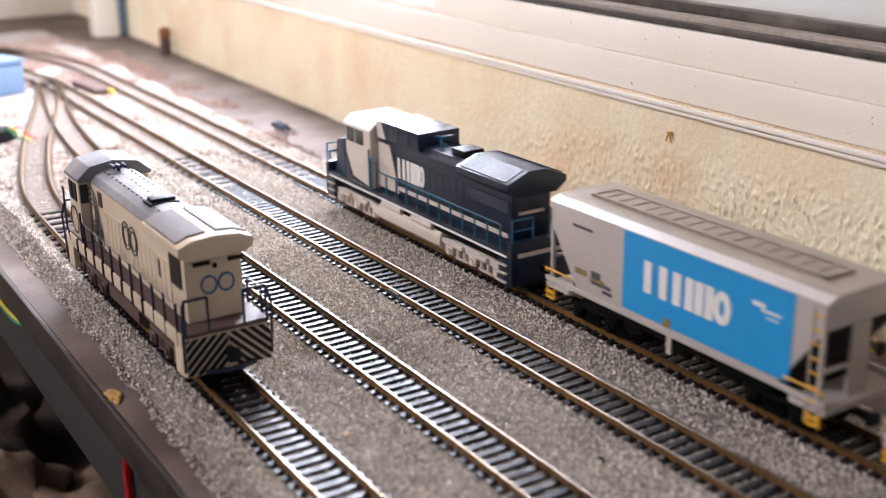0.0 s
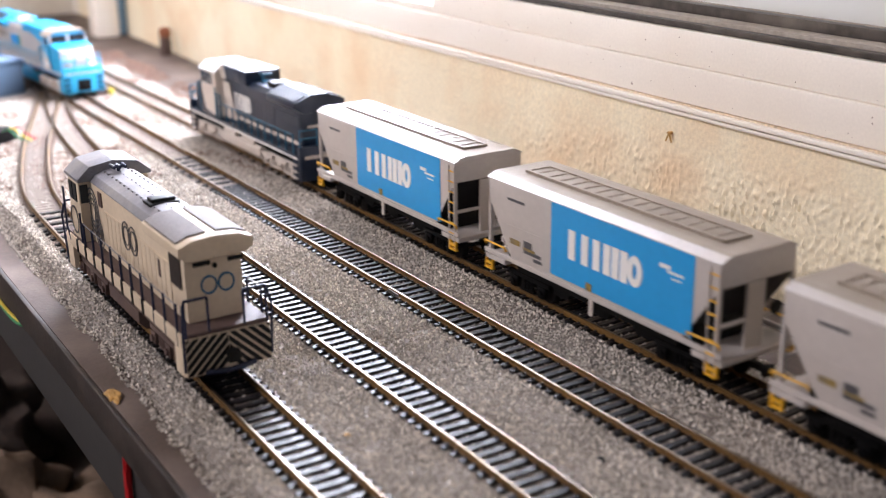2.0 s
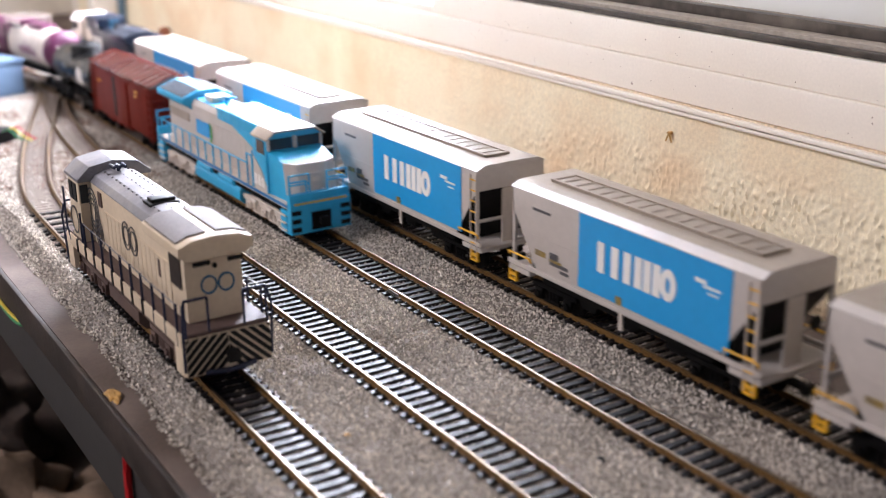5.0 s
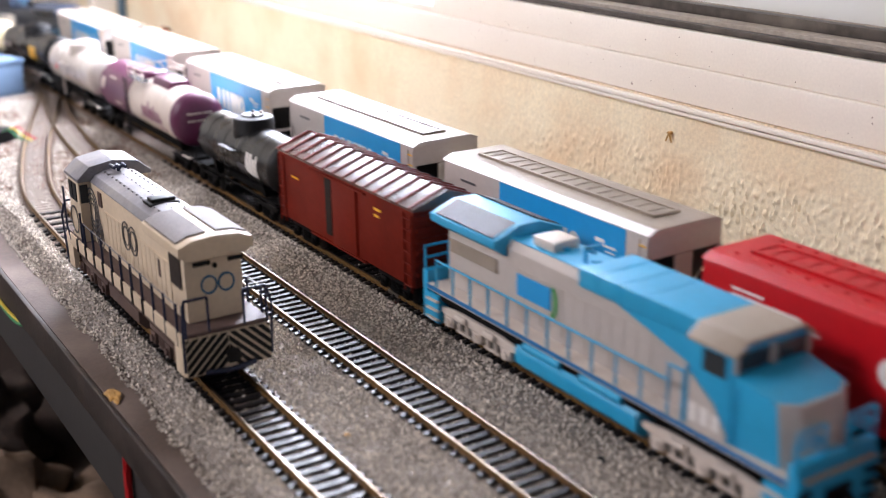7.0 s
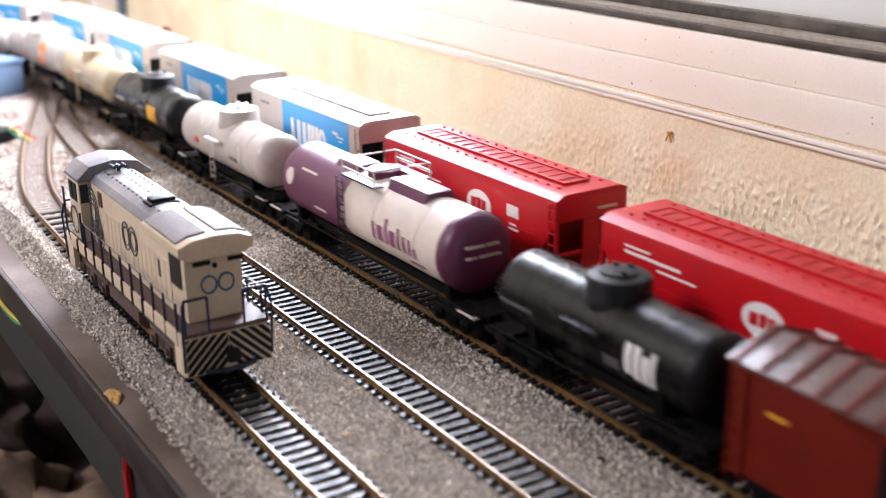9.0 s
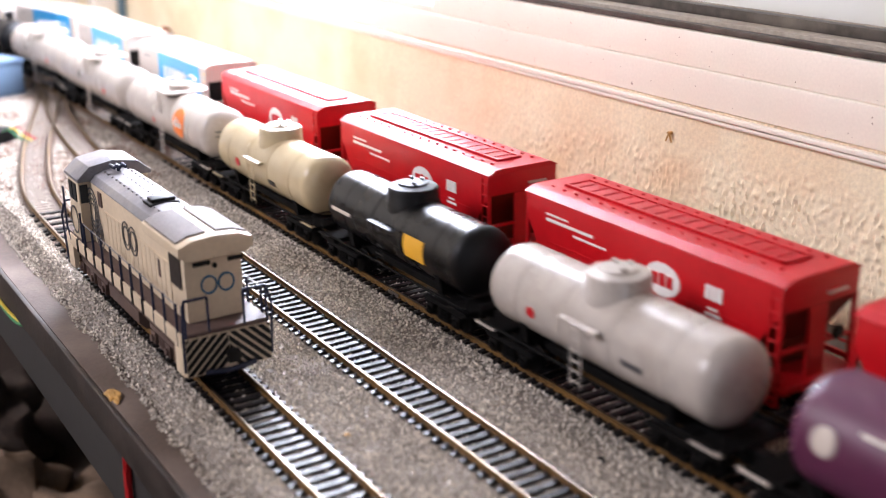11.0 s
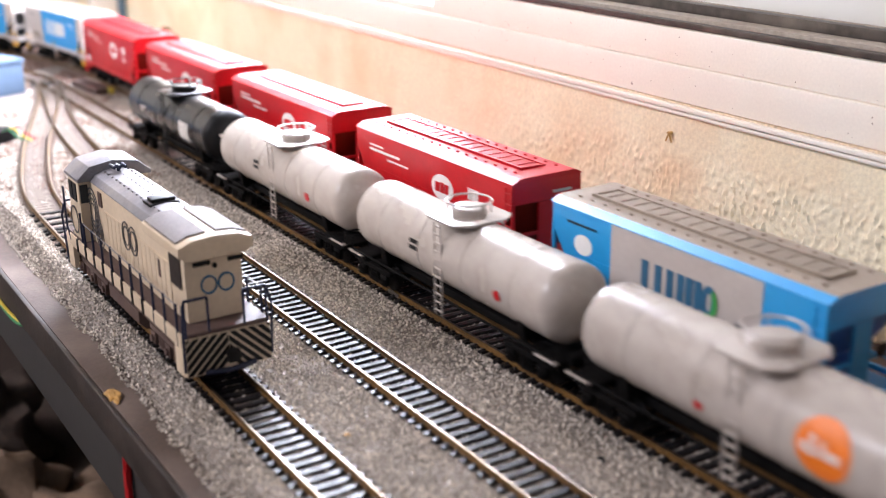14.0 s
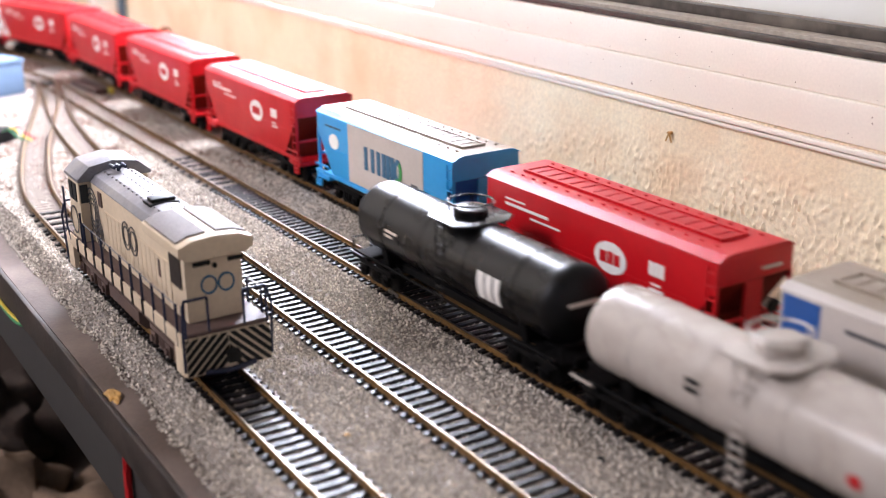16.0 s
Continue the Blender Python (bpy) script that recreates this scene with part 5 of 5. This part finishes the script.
px, py, pa = on_a(-0.4545)
parked.matrix_world = pose(px, py, 0, 0, 0, math.degrees(pa))

# ---- the train on the track beside the wall ----
PITCH = 0.169
leaving = [(navy_loco(), -0.1893)]
first = grey_hopper()
HOOK = 0.0016
leaving.append((first, HOOK))
for k in range(1, 5):
    leaving.append((copy_thing(first, Matrix()), HOOK + PITCH * k))
first_red = red_hopper()
leaving.append((first_red, HOOK + PITCH * 5))
for k in (6, 7, 8):
    leaving.append((copy_thing(first_red, Matrix()), HOOK + PITCH * k))
leaving.append((blue_hopper(), HOOK + PITCH * 9))
leaving.append((copy_thing(first_red, Matrix()), HOOK + PITCH * 10))
leaving.append((patched_hopper(), HOOK + PITCH * 11))

# ---- the train on the middle track ----
coming = [(cyan_loco(), 0.1776), (boxcar(), 0.0035)]
RT = 0.0158
ZT = 0.0300


def black_dome():
    ob = tank("black model tank wagon with a dome and white emblem", TANK_BLACK, 0.060, 0.0150, 0.0290, "dome", BLACK)
    for x0, x1, lo, hi in ((0.0210, 0.0238, -20, 22), (0.0252, 0.0280, -24, 22), (0.0294, 0.0322, -24, 14), (0.0334, 0.0352, -24, 22)):
        on_barrel(ob, "white_emblem", x0, x1, lo, hi, 0.0150, 0.0290, WHITE)
    on_barrel(ob, "white_bars", 0.010, 0.018, -24, -8, 0.0150, 0.0290, PRINT_GREY)
    on_barrel(ob, "white_bars", -0.050, -0.030, -8, -2, 0.0150, 0.0290, PRINT_GREY)
    return ob


def purple_tank():
    ob = tank("purple and white model tank wagon with a top walkway", LIGHT, 0.0965, 0.0172, 0.0315, "", PURPLE, barrel_half=0.0810)
    r, z = 0.0172, 0.0315
    bm = B()
    lathe(bm, [(-0.0744, r + 0.0003), (-0.0110, r + 0.0003)], "x", (0, 0, z), 48)
    part("purple_section", bm, PURPLE, ob)
    bm = B()
    lathe(bm, [(0.0712, r + 0.0003), (0.0744, r + 0.0003)], "x", (0, 0, z), 48)
    part("purple_band", bm, PURPLE, ob)
    for x0, x1, h in ((-0.034, -0.014, 0.0188), (0.016, 0.048, 0.0198)):
        bm = B()
        prism(bm, [(-0.0085, z + 0.0140), (0.0085, z + 0.0140), (0.0062, z + h), (-0.0062, z + h)], "x", x0, x1, 0.0008)
        part("top_box", bm, PURPLE, ob)
    bm = B()
    lathe(bm, [(z + 0.014, 0.0078), (z + 0.0195, 0.0078), (z + 0.0205, 0.006)], "z", (0, 0, 0), 20)
    part("manhole", bm, PURPLE, ob)
    bm = B()
    for y in (-0.0125, 0.0125):
        box(bm, -0.014, 0.016, y - 0.0028, y + 0.0028, z + 0.0158, z + 0.0166)
    parts("walkway_plate", bm, BLACK, ob)
    for y in (-0.0145, 0.0145):
        for x in (-0.014, 0.001, 0.016):
            part("rail_post", rail_line([[(x, y, z + 0.0160), (x, y, z + 0.0235)]], 0.0004), LIGHT, ob)
        part("top_rail", rail_line([[(-0.014, y, z + 0.0235), (0.016, y, z + 0.0235)], [(-0.014, y, z + 0.0200), (0.016, y, z + 0.0200)]], 0.0004), LIGHT, ob)
    for x in (-0.014, 0.016):
        part("cross_rail", rail_line([[(x, -0.0145, z + 0.0235), (x, 0.0145, z + 0.0235)]], 0.0004), LIGHT, ob)
    part("ladder", ladder(-0.0090, -0.0186, 0.0080, z + 0.0165, 0.0060, 11), [BLACK, BLACK], ob)
    for x0, x1, lo, hi in ((0.0180, 0.0198, -18, 8), (0.0226, 0.0266, -18, 6), (0.0290, 0.0308, -18, 20), (0.0330, 0.0372, -18, 6), (0.0396, 0.0414, -18, 14), (0.0440, 0.0462, -18, 6), (0.0488, 0.0506, -18, 6), (0.0530, 0.0548, -18, -4)):
        on_barrel(ob, "plum_emblem", x0, x1, lo, hi, r, z, PLUM_PRINT)
    disc_on_barrel(ob, "round_mark", -0.0660, 14, 0.0040, 14, r + 0.0004, z, LIGHT)
    on_barrel(ob, "small_bars", -0.056, -0.040, 32, 36, r + 0.0004, z, LIGHT)
    on_barrel(ob, "small_bars", -0.040, -0.028, -20, -16, r + 0.0004, z, LIGHT)
    on_barrel(ob, "small_bars", 0.048, 0.060, -30, -27, r, z, PLUM_PRINT)
    parts("end_bar", boxes((0.0806, 0.0816, -0.0090, 0.0000, z + 0.0045, z + 0.0056), (0.0806, 0.0816, 0.0010, 0.0070, z + 0.0045, z + 0.0056), (0.0806, 0.0816, -0.0090, -0.0040, z + 0.0000, z + 0.0010), (0.0806, 0.0816, -0.0030, 0.0080, z + 0.0000, z + 0.0010)), LIGHT, ob)
    return ob


def plain_white_dome():
    ob = tank("off-white model tank wagon with a dome", TANK_WHITE, 0.0655, 0.0155, 0.0295, "dome")
    disc_on_barrel(ob, "red_mark", -0.030, -5, 0.0022, 8, 0.0155, 0.0295, RED)
    on_barrel(ob, "dark_bar", 0.020, 0.030, -12, -4, 0.0155, 0.0295, PRINT_GREY)
    return ob


def yellow_mark_tank():
    ob = tank("black model tank wagon with a yellow side panel", TANK_BLACK, 0.0645, 0.0150, 0.0290, "dome", BLACK)
    on_barrel(ob, "yellow_panel", 0.016, 0.032, -20, 18, 0.0150, 0.0290, YELLOW)
    on_barrel(ob, "white_bar", -0.050, -0.032, -2, 4, 0.0150, 0.0290, LIGHT)
    return ob


def cream_tank():
    ob = tank("cream model tank wagon with a wide dome", TANK_CREAM, 0.0645, 0.0155, 0.0295, "dome")
    disc_on_barrel(ob, "red_mark", -0.026, -8, 0.0024, 9, 0.0155, 0.0295, RED)
    on_barrel(ob, "dark_bar", 0.014, 0.022, -22, -12, 0.0155, 0.0295, BLACK)
    return ob


def orange_tank():
    ob = tank("white model tank wagon with an orange disc emblem", TANK_WHITE, 0.0782, RT, ZT, "platform", group="white tank wagons", barrel_half=0.0745)
    disc_on_barrel(ob, "orange_disc", 0.0330, 8, 0.0092, 34, RT, ZT, ORANGE)
    for x0, x1, lo, hi in ((0.0262, 0.0278, 0, 10), (0.0288, 0.0304, -2, 20), (0.0314, 0.0322, 0, 10), (0.0332, 0.0340, 0, 18), (0.0350, 0.0372, 0, 10), (0.0380, 0.0392, 0, 10)):
        on_barrel(ob, "white_emblem", x0, x1, lo, hi, RT + 0.0004, ZT, WHITE)
    disc_on_barrel(ob, "red_mark", -0.014, -14, 0.0016, 6, RT, ZT, RED)
    parts("end_bar", boxes((0.0748, 0.0752, -0.008, 0.008, ZT + 0.003, ZT + 0.0038), (0.0748, 0.0752, -0.008, 0.004, ZT + 0.000, ZT + 0.0008), (0.0748, 0.0752, -0.006, 0.008, ZT - 0.003, ZT - 0.0022)), PRINT_GREY, ob)
    return ob


def white_tank():
    ob = tank("white model tank wagon with a ringed top walkway", TANK_WHITE, 0.0782, RT, ZT, "platform", group="white tank wagons", barrel_half=0.0745)
    for z in (-2, 8):
        on_barrel(ob, "dark_bars", -0.022, -0.016, z, z + 6, RT, ZT, BLACK)
    disc_on_barrel(ob, "red_mark", 0.0420, -8, 0.0022, 8, RT, ZT, RED)
    return ob


def black_platform():
    ob = tank("black model tank wagon with a white emblem, last of the train", TANK_BLACK, 0.0782, RT, ZT, "platform", BLACK, barrel_half=0.0745)
    for x0, x1 in ((0.028, 0.032), (0.0335, 0.0375), (0.039, 0.0425)):
        on_barrel(ob, "white_emblem", x0, x1, -24, 16, RT, ZT, WHITE)
    on_barrel(ob, "writing_bars", -0.044, -0.034, 4, 8, RT, ZT, LIGHT)
    on_barrel(ob, "writing_bars", -0.044, -0.038, -4, 0, RT, ZT, LIGHT)
    part("end_bar", boxes((0.0748, 0.0753, -0.008, 0.006, ZT + 0.002, ZT + 0.0034)), LIGHT, ob)
    return ob


plain = white_tank()
behind = -0.0685
for ob, length in ((black_dome(), 0.126), (purple_tank(), 0.2011), (plain_white_dome(), 0.1387), (yellow_mark_tank(), 0.137), (cream_tank(), 0.139), (orange_tank(), 0.1630), (plain, 0.1630), (copy_thing(plain, Matrix()), 0.1630),
                   (black_platform(), 0.1650)):
    coming.append((ob, behind - length / 2))
    behind -= length

# ---- small things round the layout ----


def carton():
    ob = thing("card_box", "pale blue cardboard box standing on the layout", "box")
    part("shell", boxes((-0.055, 0.055, -0.060, 0.060, 0.0, 0.026), bevel=0.0012), BOX_BLUE, ob)
    part("lid", boxes((-0.0562, 0.0562, -0.0612, 0.0612, 0.0262, 0.0300), bevel=0.001), BOX_BLUE, ob)
    ob.matrix_world = pose(-1.062, 0.149, BED + 0.0006, 0, 0, 17)


carton()


def point_motor():
    ob = thing("point_motor", "small black turnout motor with coloured wires", "turnout motor")
    part("case", boxes((-0.016, 0.016, -0.010, 0.010, 0.0, 0.0085), bevel=0.0008), BLACK, ob)
    for k, m in enumerate((CABLE_GREEN, CABLE_YELLOW, CABLE_RED)):
        y = -0.005 + 0.005 * k
        part("wire", rail_line([[(0.014, y, 0.0075), (0.020, y, 0.0105), (0.026, y + 0.002, 0.0045), (0.032, y + 0.004, 0.0010)]], 0.0006), m, ob)
    ob.matrix_world = pose(-0.858, 0.1570, BED + 0.0006, 0, 0, 40)


point_motor()


def small_motor():
    ob = thing("point_motor", "dark turnout machine with a yellow tab beside the rails", "turnout motor")
    part("case", boxes((-0.030, 0.030, -0.007, 0.007, 0.0, 0.0045), bevel=0.0008), BROWN, ob)
    part("tab", boxes((0.029, 0.034, 0.004, 0.008, 0.0, 0.0050), bevel=0.0006), CABLE_YELLOW, ob, "yellow plastic tab")
    ob.matrix_world = pose(-1.010, 0.2740, BED + 0.0004, 0, 0, 4)


small_motor()


def wall_post():
    ob = thing("wall_post", "brown post with a rusty cap beside the wall", "post")
    part("shaft", boxes((-0.004, 0.004, -0.005, 0.005, 0.0, 0.019), bevel=0.0008), BROWN, ob)
    bm = B()
    lathe(bm, [(0.0192, 0.005), (0.021, 0.0068), (0.027, 0.0065), (0.030, 0.003)], "z", (0, 0, 0), 14)
    part("cap", bm, RUST, ob, "rusty brown cap")
    ob.matrix_world = pose(-1.190, 0.4060, BOARD_Z, 0, 0, 10)


wall_post()


def pier():
    ob = thing("wall_pier", "white upright pier in the room corner", "pier", kind="structure")
    part("shaft", boxes((-0.014, 0.014, -0.014, 0.014, 0.0, 0.62), bevel=0.002), PAINT, ob)
    part("pipe", boxes((-0.004, 0.006, 0.018, 0.026, 0.0, 0.62), bevel=0.002), PIPE_BLUE, ob, "pale blue pipe beside the pier")
    ob.matrix_world = pose(-1.372, 0.396, BOARD_Z, 0, 0, 0)


pier()


def scrap(name, label, category, loc, size, mat, seed):
    """A small crumpled leftover."""
    bm = B()
    bmesh.ops.create_icosphere(bm, subdivisions=4, radius=1.0)
    for v in bm.verts:
        n = 0.75 + 0.5 * noise.noise(v.co * 1.7 + Vector((seed, 0, 0))) + 0.07 * noise.noise(v.co * 4.5 + Vector((0, seed, 0)))
        v.co = Vector((v.co.x * size[0] * n, v.co.y * size[1] * n, max(-0.35, v.co.z) * size[2] * n))
    ob = tagged(part(name, bm, mat), label, category)
    low = min(v.co.z for v in ob.data.vertices)
    ob.location = (loc[0], loc[1], loc[2] - low)
    return ob


scrap("dry_leaf", "small tan scrap lying on the board edge", "scrap", (-0.4100, 0.1062, BOARD_Z + 0.0002), (0.0075, 0.0032, 0.0012), SIGN, 2)
scrap("dark_clip", "small dark blue clip lying near the wall", "clip", (-0.800, 0.358, BOARD_Z), (0.0150, 0.0050, 0.0045), NAVY, 5)
scrap("crumpled_cloth", "crumpled beige cloth on the shelf below", "cloth", (-0.695, 0.150, -0.250), (0.075, 0.045, 0.038), CLOTH, 3)
scrap("crumpled_cloth", "pale beige cloth heap on the shelf below", "cloth", (-0.735, 0.105, -0.250), (0.06, 0.05, 0.055), CLOTH, 8)
scrap("brown_bag", "dark brown bag lying on the shelf below", "bag", (-0.860, 0.130, -0.250), (0.07, 0.05, 0.060), DARK_CLOTH, 11)


def cable(name, label, pts, r, mat):
    tagged(part(name, rail_line([pts], r), mat), label, "cable")


def curve(a, b, c, n=14):
    a, b, c = Vector(a), Vector(b), Vector(c)
    return [a * (1 - t) ** 2 + b * 2 * t * (1 - t) + c * t * t for t in (k / n for k in range(n + 1))]


cable("red_cable", "red cable hanging from below the board", curve((-0.390, 0.1030, -0.0255), (-0.388, 0.1015, -0.060), (-0.400, 0.1020, -0.249)), 0.0016, CABLE_RED)
cable("green_cable", "green cable under the board edge", curve((-0.5450, 0.1030, -0.0255), (-0.565, 0.1005, -0.034), (-0.640, 0.1030, -0.0265)), 0.0013, CABLE_GREEN)
cable("yellow_cable", "yellow cable under the board edge", curve((-0.5480, 0.1030, -0.0262), (-0.570, 0.1000, -0.029), (-0.640, 0.1020, -0.0285)), 0.0009, CABLE_YELLOW)

scrap("yellow_flake", "tiny yellow flake lying on the ballast", "scrap", (-0.3204, 0.1613, BED - 0.0002), (0.0022, 0.0014, 0.0008), SIGN, 21)
scrap("dark_pebble", "small dark pebble lying on the ballast", "pebble", (-0.2574, 0.2225, BED - 0.0002), (0.0020, 0.0016, 0.0014), BLACK, 23)


def specks():
    """Fly specks and chips on the white bands below the window."""
    bm = B()
    rng = random.Random(12)
    for _ in range(75):
        x, z = rng.uniform(-0.05, 0.45), rng.uniform(0.072, 0.105)
        r = rng.uniform(0.00012, 0.00042) * (1.4 if rng.random() < 0.1 else 0.8)
        y = -0.0015 if z < 0.0885 else 0.0
        if abs(z - 0.0886) < 0.001:
            continue
        n = 7
        ring = [bm.verts.new((x + r * math.cos(k * math.tau / n) * rng.uniform(0.7, 1.2), y - 0.00003, z + r * math.sin(k * math.tau / n) * rng.uniform(0.7, 1.4))) for k in range(n)]
        tip = bm.verts.new((x, y - 0.0002, z))
        for k in range(n):
            bm.faces.new((tip, ring[k], ring[(k + 1) % n]))
    ob = tagged(part("wall_specks", bm, RUST), "small brown specks on the white window ledge", "specks", kind="stuff")
    ob.matrix_world = WALL


specks()


def wall_chip():
    bm = B()
    for a, b in (((0.0, 0.0), (-0.0022, -0.0045)), ((0.0, 0.0), (0.0020, -0.0048)), ((-0.0012, 0.0), (0.0012, 0.0))):
        rod(bm, (a[0], -0.0022, a[1]), (b[0], -0.0022, b[1]), 0.00045, 6)
    box(bm, -0.0009, 0.0009, -0.0024, 0.0030, -0.0008, 0.0006)
    ob = tagged(part("wall_hook", bm, SIGN), "small tan hook fixed in the plaster", "hook")
    ob.matrix_world = WALL @ Matrix.Translation((0.188, 0.0, 0.0545))


wall_chip()

# ---- how the trains run: metres along the tracks, time by time ----
LEAVING_T = [0.0, 1.0, 2.0, 3.0, 4.0, 6.3, 7.0, 8.0, 9.0, 11.3, 12.0, 13.0, 14.0, 15.0, 16.0]
LEAVING_X = [-0.2906, -0.3992, -0.5055, -0.6085, -0.7125, -0.9707, -1.0490, -1.1610, -1.2740, -1.5240, -1.5985, -1.7040, -1.8110, -1.9190, -2.0275]
COMING_T = [0.0, 1.5, 2.5, 3.0, 3.5, 4.2, 6.5, 7.0, 8.0, 9.0, 11.5, 12.5, 13.5, 14.5, 15.5, 16.0]
COMING_X = [-1.5100, -1.3120, -1.1750, -1.1050, -1.0350, -0.9260, -0.5410, -0.4630, -0.3080, -0.1530, 0.2660, 0.4320, 0.5965, 0.7610, 0.9250, 1.0070]


def smooth(t, ts, xs):
    """A smooth curve through the table, weighted over about half a second."""
    w = [(d, 1.0 - abs(d) / 1.0) for d in np.linspace(-0.8, 0.8, 9)]
    lo, hi = (xs[1] - xs[0]) / (ts[1] - ts[0]), (xs[-1] - xs[-2]) / (ts[-1] - ts[-2])

    def at(q):
        if q < ts[0]:
            return xs[0] + lo * (q - ts[0])
        if q > ts[-1]:
            return xs[-1] + hi * (q - ts[-1])
        return float(np.interp(q, ts, xs))
    return sum(a * at(t + d) for d, a in w) / sum(a for _, a in w)


def run(ob, offset, ts, xs, place):
    rows = []
    for k in range(65):
        t = 0.25 * k
        x, y, a = place(smooth(t, ts, xs) + offset)
        rows.append((t, pose(x, y, 0, 0, 0, math.degrees(a))))
    walk(ob, rows)


def motions():
    for ob, offset in leaving:
        run(ob, offset, LEAVING_T, LEAVING_X, on_d)
    for ob, offset in coming:
        run(ob, offset, COMING_T, COMING_X, on_c)


motions()
